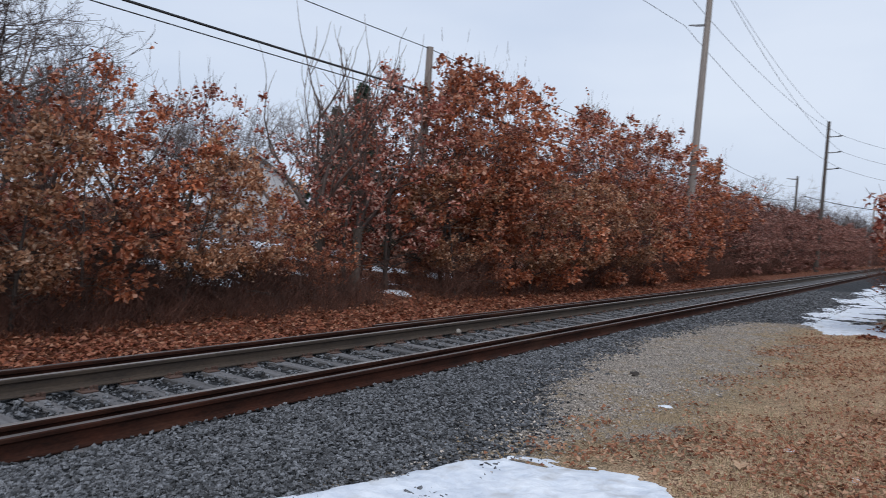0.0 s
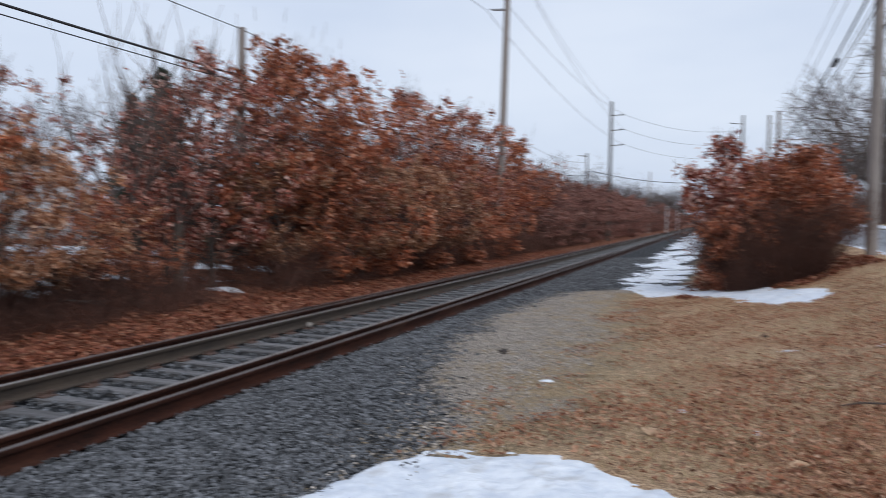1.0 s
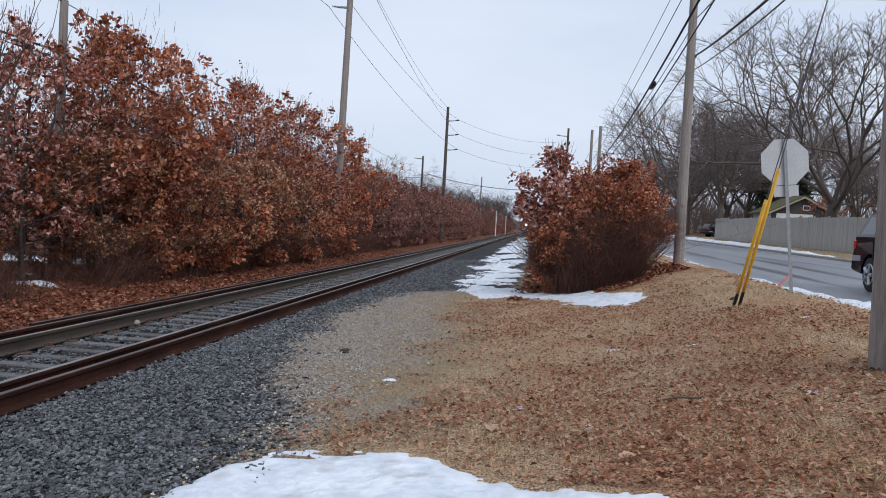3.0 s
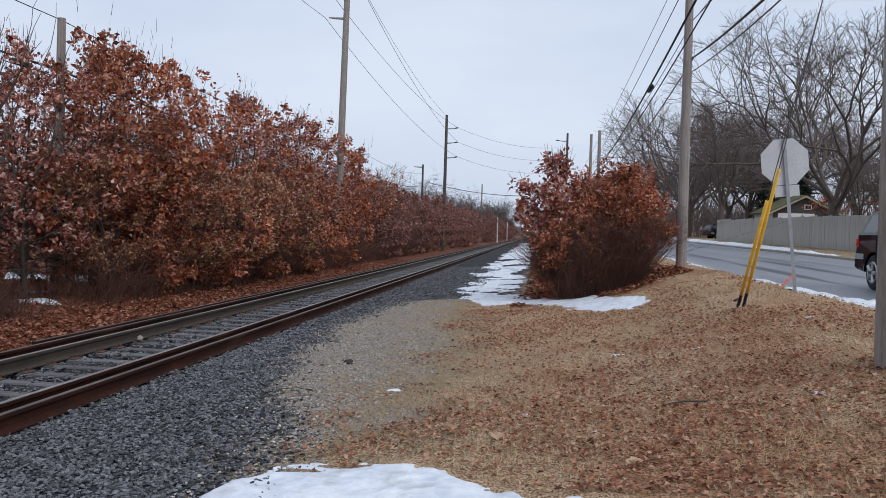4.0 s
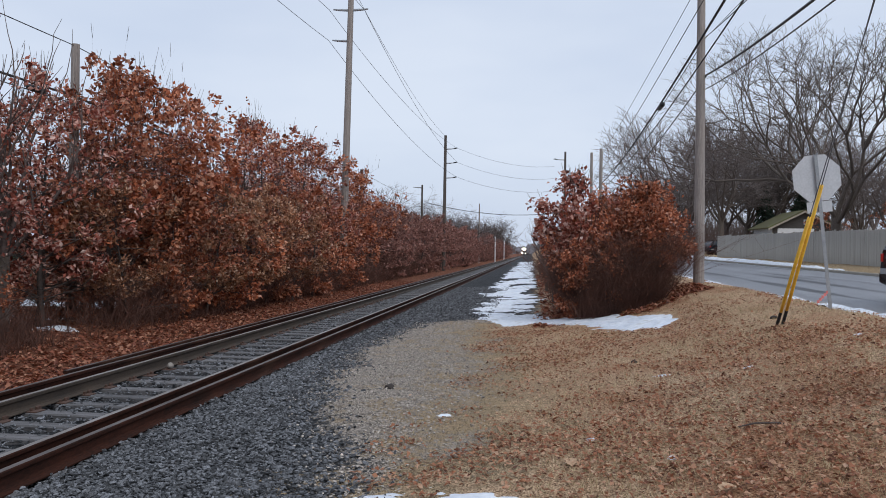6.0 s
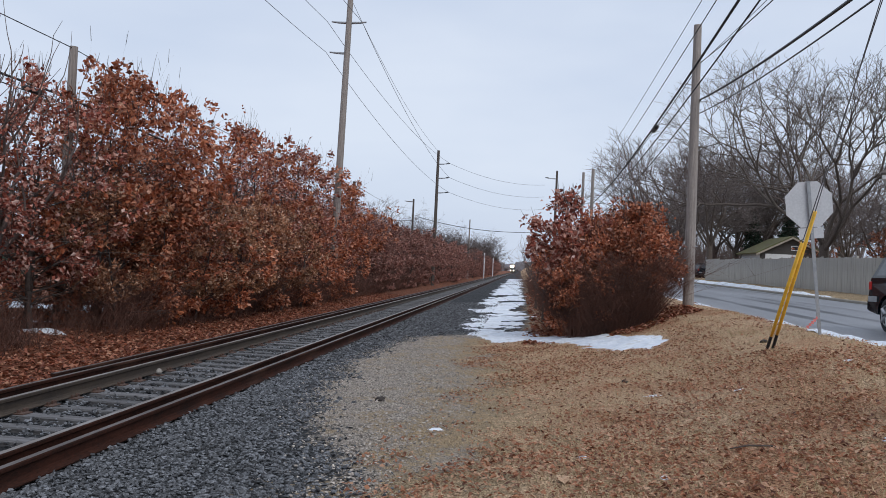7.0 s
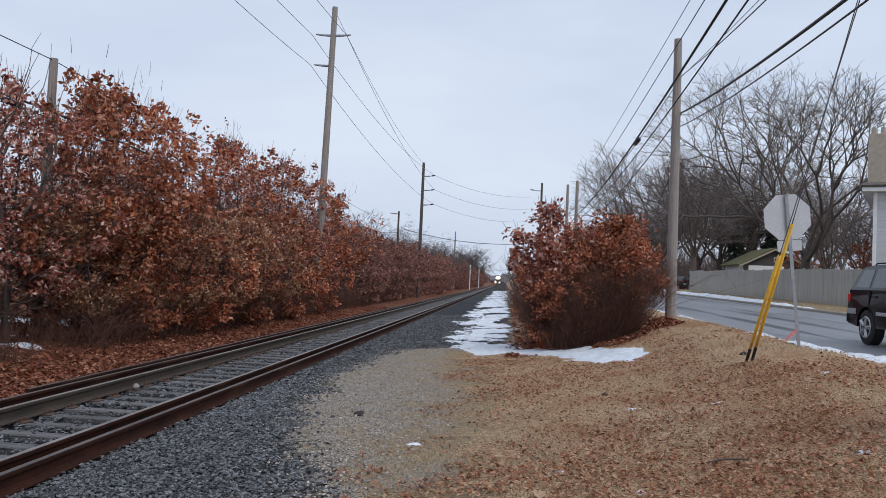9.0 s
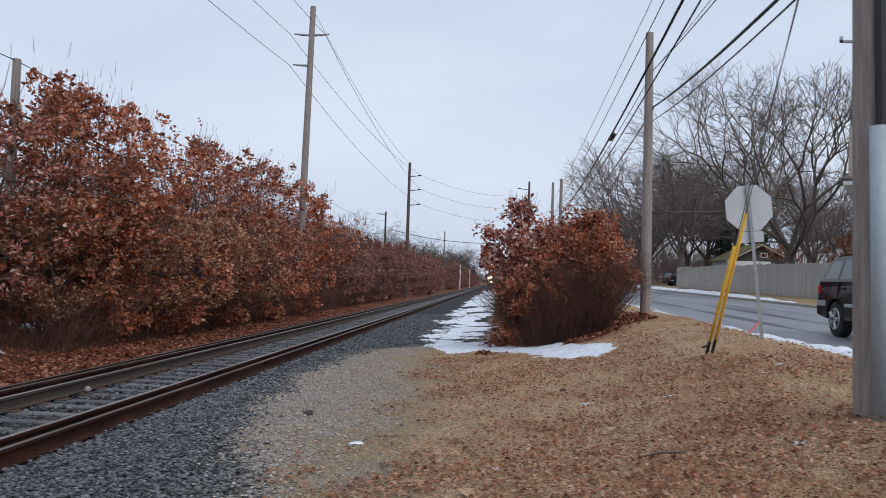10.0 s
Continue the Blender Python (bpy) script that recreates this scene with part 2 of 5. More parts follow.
def fbm(x, y, seed=0.0, octaves=4):
    """Smooth value noise from sums of turned sines, for arrays."""
    out, amp, f = 0.0, 1.0, 1.0
    for k in range(octaves):
        a = 1.3 * k + seed
        u, v = x * math.cos(a) + y * math.sin(a), -x * math.sin(a) + y * math.cos(a)
        out = out + amp * np.sin(u * f + seed * 7 + 1.7 * np.sin(v * f * 0.7 + k)) * np.cos(v * f * 1.1 + seed * 3 + 1.3 * np.sin(u * f * 0.6))
        amp, f = amp * 0.55, f * 2.1
    return out


# ---- the ground ----
PROFILE = [(-600, 3.0), (-60, 0.3), (-14, -0.1), (-10.5, 0.05), (-9.0, -0.12), (-7.2, -0.18), (-6.75, -0.06), (-3.82, -0.06), (-3.68, 0.0), (-2.9, 0.04),
           (-1.7, 0.1), (-0.7, 0.11), (0.6, 0.2), (2.0, 0.39), (3.0, 0.62), (4.0, 0.95), (5.0, 1.11), (5.5, 1.1), (5.75, 0.98)]
ROAD_PROFILE = [(5.75, 0.93), (10.4, 1.02), (15.2, 0.93)]


def ground_z(x, y):
    x, y = np.asarray(x, float), np.asarray(y, float)
    z = interp(x, PROFILE)
    far = interp(x, [(15.2, 1.02), (15.4, 1.1), (17.5, 1.25), (30, 1.4), (600, 4)])
    z = np.where(x > 15.2, far, np.where(x > 5.75, interp(x, ROAD_PROFILE) - 0.12, z))
    rise = np.clip((x - 1.5) / 4, 0, 1) * 0.0105 * np.clip(y - 14, 0, 300)
    bumps = 0.012 * fbm(x * 2.2, y * 2.2, 1.0) * ((x > -2.2) & (x < 5.5)) + 0.03 * fbm(x * 0.9, y * 0.9, 2.0) * ((x < -7.4) | (x > 16))
    return z + rise + bumps


def road_z(x, y):
    return interp(x, ROAD_PROFILE) + 0.0105 * np.clip(np.asarray(y, float) - 14, 0, 300)


def spaced(a, b, fine_a, fine_b, step, coarse):
    """Grid lines: fine between two values, ever coarser outside."""
    left, right, mid = [], [], list(np.arange(fine_a, fine_b + 1e-6, step))
    s, v = step, fine_a
    while v > a:
        s *= coarse
        v -= s
        left.append(max(v, a))
    s, v = step, fine_b
    while v < b:
        s *= coarse
        v += s
        right.append(min(v, b))
    return np.array(left[::-1] + mid + right)


def grid_mesh(name, xs, ys, zf, material):
    X, Y = np.meshgrid(xs, ys)
    Z = zf(X, Y)
    verts = np.stack([X.ravel(), Y.ravel(), Z.ravel()], 1)
    w = len(xs)
    i = (np.arange(len(ys) - 1)[:, None] * w + np.arange(w - 1)[None]).ravel()
    return mesh_from(name, verts, np.stack([i, i + 1, i + w + 1, i + w], 1), material, True)


# where the ballast ends and where the turf begins: y, x
BED_EDGE = [(3, -1.15), (4.4, -1.3), (5.8, -1.48), (7, -1.9), (9, -2.65), (11, -2.95), (15, -3.0), (19, -2.6), (21.5, 0.3), (40, 0.8)]
TURF_EDGE = [(3, -1.2), (4.3, -1.2), (5.7, -0.9), (7.4, -0.75), (9, -0.6), (11, -0.7), (14, -1.05), (18.5, -1.5), (20.5, 0.8), (40, 1.0)]


def ground_material():
    """Leaf litter, ballast grit, sandy gravel, green-brown and tan turf, by the place on the ground."""
    m = bpy.data.materials.new("ground_litter_gravel_turf")
    m.use_nodes = True
    n, l = m.node_tree.nodes, m.node_tree.links
    b = n["Principled BSDF"]
    b.inputs["Roughness"].default_value = 0.95
    b.inputs["Specular IOR Level"].default_value = 0.2
    geo = n.new("ShaderNodeNewGeometry")
    sep = n.new("ShaderNodeSeparateXYZ")
    l.new(geo.outputs["Position"], sep.inputs[0])

    def tex(scale, detail=5, stretch=None):
        t = n.new("ShaderNodeTexNoise")
        t.inputs["Scale"].default_value, t.inputs["Detail"].default_value = scale, detail
        src = geo.outputs["Position"]
        if stretch:
            mp = n.new("ShaderNodeMapping")
            mp.inputs["Scale"].default_value = stretch
            l.new(src, mp.inputs["Vector"])
            src = mp.outputs["Vector"]
        l.new(src, t.inputs["Vector"])
        return t.outputs["Fac"]

    def ramp(fac, *stops):
        r = n.new("ShaderNodeValToRGB")
        e = r.color_ramp.elements
        while len(e) < len(stops):
            e.new(0.5)
        for k, (p, c) in enumerate(stops):
            e[k].position, e[k].color = p, (*c, 1)
        l.new(fac, r.inputs["Fac"])
        return r.outputs["Color"]

    def math_node(op, a, bb, c=None):
        t = n.new("ShaderNodeMath")
        t.operation = op
        for k, v in enumerate((a, bb, c)):
            if v is None:
                continue
            if isinstance(v, (int, float)):
                t.inputs[k].default_value = v
            else:
                l.new(v, t.inputs[k])
        return t.outputs[0]

    def band(v, lo, hi):
        r = n.new("ShaderNodeMapRange")
        r.interpolation_type = "SMOOTHSTEP"
        r.inputs["From Min"].default_value, r.inputs["From Max"].default_value = lo, hi
        l.new(v, r.inputs["Value"])
        return r.outputs["Result"]

    def mix(f, a, bb):
        x = n.new("ShaderNodeMix")
        x.data_type = "RGBA"
        l.new(f, x.inputs["Factor"])
        l.new(a, x.inputs["A"])
        l.new(bb, x.inputs["B"])
        return x.outputs["Result"]

    fine, mid, big = tex(75, 6), tex(16, 6), tex(1.1, 5)
    wob = math_node("MULTIPLY_ADD", big, 2.2, -1.1)
    wob = math_node("ADD", wob, math_node("MULTIPLY_ADD", tex(4.5, 6), 1.6, -0.8))
    wx = math_node("ADD", sep.outputs["X"], wob)
    litter = ramp(fine, (0.32, (0.035, 0.014, 0.01)), (0.45, (0.12, 0.042, 0.024)), (0.56, (0.22, 0.083, 0.046)), (0.68, (0.34, 0.17, 0.10)))
    grit = ramp(fine, (0.3, (0.015, 0.016, 0.018)), (0.5, (0.035, 0.037, 0.041)), (0.7, (0.09, 0.094, 0.1)))
    gravel = ramp(tex(70, 6), (0.39, (0.055, 0.046, 0.038)), (0.49, (0.26, 0.22, 0.18)), (0.59, (0.58, 0.51, 0.44)))
    turf = ramp(tex(60, 6, (1.0, 0.6, 1)), (0.36, (0.13, 0.077, 0.044)), (0.45, (0.41, 0.265, 0.16)), (0.54, (0.55, 0.38, 0.24)), (0.64, (0.74, 0.55, 0.37)))
    olive = ramp(fine, (0.38, (0.11, 0.078, 0.045)), (0.5, (0.32, 0.235, 0.14)), (0.62, (0.54, 0.41, 0.26)))
    leafy = ramp(tex(42, 4), (0.38, (0.15, 0.07, 0.04)), (0.5, (0.42, 0.225, 0.125)), (0.62, (0.62, 0.39, 0.24)))
    def edge(pts):
        """Distance of a place past an edge that is given as x over y."""
        run = n.new("ShaderNodeMapRange")
        run.inputs["From Min"].default_value, run.inputs["From Max"].default_value = 0, 40
        l.new(sep.outputs["Y"], run.inputs["Value"])
        grey = ramp(run.outputs["Result"], *[(yy / 40, ((xx + 4) / 4,) * 3) for yy, xx in pts])
        return math_node("SUBTRACT", sep.outputs["X"], math_node("MULTIPLY_ADD", grey, 4.0, -4.0))

    ragged = math_node("ADD", math_node("MULTIPLY_ADD", tex(1.3, 5), 1.7, -0.85), math_node("MULTIPLY_ADD", mid, 1.2, -0.6))
    bed, lawn = math_node("ADD", edge(BED_EDGE), ragged), math_node("ADD", edge(TURF_EDGE), math_node("MULTIPLY", ragged, 2.4))
    col = mix(band(wx, -7.6, -6.9), litter, grit)
    gravel = mix(math_node("MULTIPLY", band(tex(2.4, 6), 0.5, 0.62), 0.7), gravel, olive)
    col = mix(band(bed, -0.2, 0.3), col, gravel)
    col = mix(band(lawn, -0.6, 0.5), col, olive)
    col = mix(band(lawn, 0.5, 1.5), col, turf)
    near = math_node("MULTIPLY", band(tex(0.7, 5), 0.45, 0.62), band(sep.outputs["X"], 0.0, 1.6))
    col = mix(near, col, leafy)
    col = mix(band(sep.outputs["X"], 15, 15.6), col, olive)
    shade = n.new("ShaderNodeHueSaturation")
    val = n.new("ShaderNodeMapRange")
    val.inputs["To Min"].default_value, val.inputs["To Max"].default_value = 0.82, 1.3
    l.new(mid, val.inputs["Value"])
    l.new(val.outputs["Result"], shade.inputs["Value"])
    l.new(col, shade.inputs["Color"])
    l.new(shade.outputs["Color"], b.inputs["Base Color"])
    bp = n.new("ShaderNodeBump")
    bp.inputs["Strength"].default_value, bp.inputs["Distance"].default_value = 1.0, 0.04
    l.new(math_node("ADD", fine, mid), bp.inputs["Height"])
    l.new(bp.outputs["Normal"], b.inputs["Normal"])
    return m


M_GROUND = ground_material()
ground = tagged(new("ground", grid_mesh("ground", spaced(-700, 700, -12, 7, 0.16, 1.18), spaced(-60, 1600, -3, 34, 0.2, 1.12), ground_z, M_GROUND)),
                "dry tan turf, gravel and rust leaf litter beside a railway", "ground", kind="structure")
road_ys = spaced(-60, 1200, 0, 60, 1.0, 1.2)
road = tagged(new("road", grid_mesh("road", np.array([5.75, 7.5, 9.0, 10.4, 11.8, 13.5, 15.2]), road_ys, road_z, M_ASPHALT)),
              "wet grey asphalt road with darker tyre tracks", "road", kind="structure")

# ---- the railway ----
TRACK_X = -4.88
TIE_STEP = 0.55
RAIL_BODY = [(-0.076, 0.0), (0.076, 0.0), (0.076, 0.011), (0.02, 0.026), (0.010, 0.05), (0.010, 0.125), (0.034, 0.142), (0.0365, 0.17), (0.031, 0.1805), (-0.031, 0.1805), (-0.0365, 0.17), (-0.034, 0.142), (-0.010, 0.125), (-0.010, 0.05), (-0.02, 0.026), (-0.076, 0.011)]
RAIL_HEAD = [(-0.029, 0.178), (-0.028, 0.1825), (-0.018, 0.1845), (0.018, 0.1845), (0.028, 0.1825), (0.029, 0.178)]

track = thing("railway_track", "single railway track with grey wooden ties in dark ballast", "railway track", kind="structure", at=(TRACK_X, 0, 0))


def rail_pair(parent, x, z, y0, y1, body, label, tilt=0.0, head=None):
    ob = part("rail", prism(bmesh.new(), RAIL_BODY, y0, y1), body, parent, label)
    ob.matrix_basis = pose(x, 0, z, 0, tilt, 0)
    part("rail_head", prism(bmesh.new(), RAIL_HEAD, y0, y1), head or M_STEEL, ob, "worn rail head")


rail_pair(track, 0.755, 0.014, -40, 900, M_RAIL, "rusty running rail")
rail_pair(track, -0.755, 0.014, -40, 900, M_RAIL_GREY, "grimy running rail with spiked tie plates")
for sx, sz, sy0, sy1, words in ((-3.86, 0.004, -40, 420, "long rusty spare rail lying on the tie ends"), (-6.06, 0.004, -40, 420, "long rusty spare rail lying outside the track"),
                                (-6.52, -0.06, 9.6, 420, "rusty spare rail end lying in the leaves beside the track")):
    spare = thing("spare_rail", words, "rail", "spare rails", at=(sx, 0, sz))
    rail_pair(spare, 0, 0, sy0, sy1, M_RAIL, "", head=M_DULL)

tie_bm = boxed(-1.26, 1.22, -0.105, 0.105, -0.17, 0.0, bevel=0.012)
tie_me = bpy.data.meshes.new("tie")
tie_bm.to_mesh(tie_me)
tie_bm.free()
tie_me.materials.append(M_TIE)
plate_bm = boxed(-0.18, 0.18, -0.09, 0.09, 0.0, 0.016, bevel=0.004)
for sx, sy in ((-0.095, -0.05), (0.095, 0.05), (-0.095, 0.05), (0.095, -0.05)):
    box(plate_bm, sx - 0.016, sx + 0.016, sy - 0.016, sy + 0.016, 0.01, 0.052, bevel=0.004)
box(plate_bm, 0.05, 0.095, 0.09, 0.135, -0.03, 0.05, bevel=0.006)
box(plate_bm, -0.095, -0.05, 0.09, 0.135, -0.03, 0.05, bevel=0.006)
plate_me = bpy.data.meshes.new("tie_plate")
plate_bm.to_mesh(plate_me)
plate_bm.free()
plate_me.materials.append(M_PLATE)
rng = random.Random(5)
for i in range(240):
    y = -3.0 + i * TIE_STEP + rng.uniform(-0.03, 0.03)
    tie = child("tie", tie_me, track, m=pose(rng.uniform(-0.05, 0.05), y, rng.uniform(-0.012, 0.004), rng.uniform(-1, 1), 0, rng.uniform(-1.6, 1.6)))
    if y < 32:
        for sx in (-0.755, 0.755):
            child("tie_plate", plate_me, tie, m=pose(sx, 0, 0.0))
far_ties = bmesh.new()
for i in range(700):
    y = 129.5 + i * TIE_STEP
    box(far_ties, -1.3, 1.3, y - 0.11, y + 0.11, -0.1, 0.0)
tagged(part("distant_ties", far_ties, M_TIE, track), kind="stuff")


def scatter_stones(name, rows, label, seed, material):
    """Broken stone: rough eight-sided lumps, each turned and scaled its own way."""
    r = np.random.RandomState(seed)
    pts = np.concatenate(rows)
    k = len(pts)
    base = np.array([(1, 0, 0), (0, 1, 0), (-1, 0, 0), (0, -1, 0), (0.55, 0.5, 0.8), (-0.6, 0.35, 0.75), (0.1, -0.7, 0.7), (0, 0, -0.8)], float)
    tris = np.array([(0, 1, 4), (1, 5, 4), (1, 2, 5), (2, 3, 6), (3, 0, 6), (0, 4, 6), (4, 5, 6), (2, 6, 5), (1, 0, 7), (2, 1, 7), (3, 2, 7), (0, 3, 7)])
    v = base[None] * (1 + 0.35 * r.uniform(-1, 1, (k, 8, 1))) * (pts[:, 3:4] * r.uniform(0.4, 1.5, (k, 3)))[:, None]
    q = r.normal(size=(k, 4))
    q /= np.linalg.norm(q, axis=1, keepdims=True)
    w, x, y, z = q.T
    R = np.stack([1 - 2 * (y * y + z * z), 2 * (x * y - z * w), 2 * (x * z + y * w), 2 * (x * y + z * w), 1 - 2 * (x * x + z * z), 2 * (y * z - x * w), 2 * (x * z - y * w), 2 * (y * z + x * w), 1 - 2 * (x * x + y * y)], 1).reshape(k, 3, 3)
    v = np.einsum("kij,kvj->kvi", R, v) * np.array([1, 1, 0.6]) + pts[:, None, :3]
    f = (tris[None] + 8 * np.arange(k)[:, None, None]).reshape(-1, 3)
    return tagged(new(name, mesh_from(name, v.reshape(-1, 3), f, material)), label, "gravel", kind="stuff")


def stone_band(r, n, x0, x1, y0, y1, size, lift=0.0):
    x, y = r.uniform(x0, x1, n), y0 + (y1 - y0) * r.uniform(0, 1, n) ** 1.5
    return np.stack([x, y, ground_z(x, y) + lift + r.uniform(-0.01, 0.02, n), size * r.uniform(0.6, 1.3, n)], 1)


rs = np.random.RandomState(3)
shoulder = np.concatenate([stone_band(rs, 64000, -3.76, -0.8, 1.5, 12, 0.021), stone_band(rs, 30000, -3.76, -0.9, 9, 40, 0.03), stone_band(rs, 16000, -3.76, -0.8, 1.6, -5, 0.026)])
past = shoulder[:, 0] - interp(shoulder[:, 1], BED_EDGE)
keep = past + 0.22 * fbm(shoulder[:, 0] * 1.3, shoulder[:, 1] * 1.3, 4.0) + 0.22 * rs.normal(size=len(shoulder)) < 0.0
shoulder = shoulder[keep]
crib = np.concatenate([stone_band(rs, 14000, -6.1, -3.72, 0.5, 32, 0.026, 0.04), stone_band(rs, 4000, -6.1, -3.72, 0.6, -5, 0.026, 0.04)])
scatter_stones("ballast", [shoulder, crib, stone_band(rs, 3000, -6.95, -6.2, 3, 30, 0.03)], "loose dark grey crushed stone ballast along the track", 8, M_STONE)
sandy = stone_band(rs, 46000, -3.2, 0.4, 2.5, 24, 0.0135)
past = sandy[:, 0] - interp(sandy[:, 1], BED_EDGE)
before = interp(sandy[:, 1], TURF_EDGE) - sandy[:, 0]
sandy = sandy[(past + 0.25 * rs.normal(size=len(sandy)) > -0.05) & (before + 0.3 * rs.normal(size=len(sandy)) > -0.1)]
scatter_stones("gravel", [sandy], "small pale gravel spread beside the ballast", 9, M_PEBBLE)


# ---- snow ----
def snow(name, label, x0, x1, y0, y1, step, field, thick):
    xs, ys = np.arange(x0, x1, step), np.arange(y0, y1, step)
    X, Y = np.meshgrid(xs, ys)
    S = field(X, Y)
    Z = ground_z(X, Y) + thick * np.tanh(S * 5) * (1 + 0.28 * fbm(X * 5, Y * 5, 9.0)) - 0.012
    w = len(xs)
    i = (np.arange(len(ys) - 1)[:, None] * w + np.arange(w - 1)[None]).ravel()
    f = np.stack([i, i + 1, i + w + 1, i + w], 1)
    f = f[(S.ravel()[f] > -0.06).any(1)]
    used, f = np.unique(f, return_inverse=True)
    verts = np.stack([X.ravel(), Y.ravel(), Z.ravel()], 1)[used]
    return tagged(new(name, mesh_from(name, verts, f.reshape(-1, 4), M_SNOW, True)), label, "snow", "snow patches")


def near_field(X, Y):
    top = interp(X, [(-1.8, 2.4), (-1.55, 3.15), (-1.38, 3.8), (-1.25, 4.2), (-1.08, 4.72), (-0.7, 4.92), (-0.35, 4.94), (0.12, 4.78), (0.4, 4.4), (0.83, 4.1), (1.22, 3.97), (1.72, 3.77), (1.85, 3.3)])
    low = interp(X, [(-1.8, 2.6), (-1.2, 2.0), (0.5, 1.9), (1.1, 3.25), (1.5, 3.48), (2.3, 3.75)])
    rim = np.minimum(np.minimum((top - Y) * 0.9, (Y - low) * 0.8), 0.6)
    hollow = np.exp(-((X + 0.84 - 0.4 * (Y - 4.6)) / 0.13) ** 2 - ((Y - 4.56) / 0.075) ** 2) + 0.45 * np.exp(-((X + 0.55) / 0.2) ** 2 - ((Y - 4.75) / 0.05) ** 2)
    return rim + 0.05 * fbm(X * 4, Y * 4, 3.0) + 0.035 * fbm(X * 11, Y * 11, 6.0) - 0.8 * hollow


def strip_field(X, Y):
    left = interp(Y, [(17, -0.4), (19.3, -0.95), (20.6, -1.8), (26, -1.95), (36, -2.05), (55, -2.15), (140, -2.2)])
    right = interp(Y, [(17, 0.9), (19, 0.9), (25, 0.65), (50, 0.7), (120, 0.7)])
    front = interp(X, [(-1.8, 20.3), (-0.9, 19.1), (0.4, 17.7), (1.2, 17.9)])
    base = np.minimum(np.minimum(X - left, right - X) * 0.7, np.minimum((Y - front) * 0.5, 0.5))
    return base * 0.9 + 0.12 * fbm(X * 1.5, Y * 0.9, 5.0) + 0.17 * fbm(X * 2.2, Y * 1.9, 15.0) - 0.2 - 0.7 * np.clip(-fbm(X * 0.8, Y * 0.55, 7.0) - 0.2, 0, 1) * (Y > 20)


def spur_field(X, Y):
    out = np.full(np.shape(X), -9.0)
    line = [(-0.2, 18.9), (0.8, 18.5), (1.6, 17.9), (2.2, 16.6), (2.6, 15.2)]
    for (xa, ya), (xb, yb) in zip(line, line[1:]):
        dx, dy = xb - xa, yb - ya
        f = np.clip(((X - xa) * dx + (Y - ya) * dy) / (dx * dx + dy * dy), 0, 1)
        out = np.maximum(out, 0.72 - np.hypot(X - xa - f * dx, (Y - ya - f * dy) * 0.8))
    return out * 0.5 + 0.08 * fbm(X * 2, Y * 2.4, 2.0) + 0.1 * fbm(X * 5, Y * 4, 12.0) - 0.02


snow("snow_patch", "thin melting patch of old white snow on the turf", -2.2, 2.6, 1.6, 5.3, 0.03, near_field, 0.045)
snow("snow_patch", "broken strip of melting snow beside the track", -2.6, 1.4, 17.0, 150, 0.07, strip_field, 0.05)
snow("snow_patch", "tongue of melting snow at the foot of a bush", -1.2, 3.8, 13.5, 20.2, 0.05, spur_field, 0.05)
for bx, by, rx, ry in ((-10.6, 15.6, 0.75, 0.36), (-14.5, 13.5, 2.6, 0.9), (-17, 10.5, 3, 1.2), (-15.5, 18.5, 3, 1.0), (-16, 24, 4, 1.2), (-19, 16, 3, 1.5), (-14, 8.2, 1.6, 0.5), (-24, 23, 5, 2.2), (-29, 29, 6, 3), (-22, 11, 4, 1.6)):
    snow("snow_patch", "snow patch among leaf litter under the trees", bx - rx - 0.6, bx + rx + 0.6, by - ry - 0.6, by + ry + 0.6, 0.1,
         lambda X, Y: (1 - ((X - bx) / rx) ** 2 - ((Y - by) / ry) ** 2) * 0.4 + 0.16 * fbm(X * 2, Y * 2, bx), 0.07)


def kerb_field(X, Y):
    return interp(Y, [(8, 0.5), (14, 0.42), (18, 0.28)]) - np.abs(X - 5.78 - 0.12 * fbm(Y * 0.8, Y * 0.3, 1.0)) * 0.9 + 0.09 * fbm(X * 3, Y * 1.3, 8.0)


snow("snow_bank", "low dirty snow line along the road edge", 5.2, 6.4, 3, 60, 0.09, kerb_field, 0.07)


# ---- trees ----
def branch_mesh(name, segs, material, sides=4):
    """One mesh of tapered sticks; segs: rows of start, end, start radius, end radius."""
    s = np.array(segs, float)
    a, b, ra, rb = s[:, :3], s[:, 3:6], s[:, 6], s[:, 7]
    d = b - a
    d /= np.linalg.norm(d, axis=1, keepdims=True) + 1e-9
    ref = np.where(np.abs(d[:, 2:3]) < 0.9, np.array([[0, 0, 1.0]]), np.array([[1.0, 0, 0]]))
    u = np.cross(d, ref)
    u /= np.linalg.norm(u, axis=1, keepdims=True) + 1e-9
    v = np.cross(d, u)
    ang = np.arange(sides) * math.tau / sides
    c, sn = np.cos(ang)[None, :, None], np.sin(ang)[None, :, None]
    ring = u[:, None] * c + v[:, None] * sn
    verts = np.concatenate([a[:, None] + ring * ra[:, None, None], b[:, None] + ring * rb[:, None, None]], 1).reshape(-1, 3)
    k = np.arange(sides)
    q = np.stack([k, (k + 1) % sides, (k + 1) % sides + sides, k + sides], 1)
    f = (q[None] + (2 * sides) * np.arange(len(s))[:, None, None]).reshape(-1, 4)
    return mesh_from(name, verts, f, material, True)


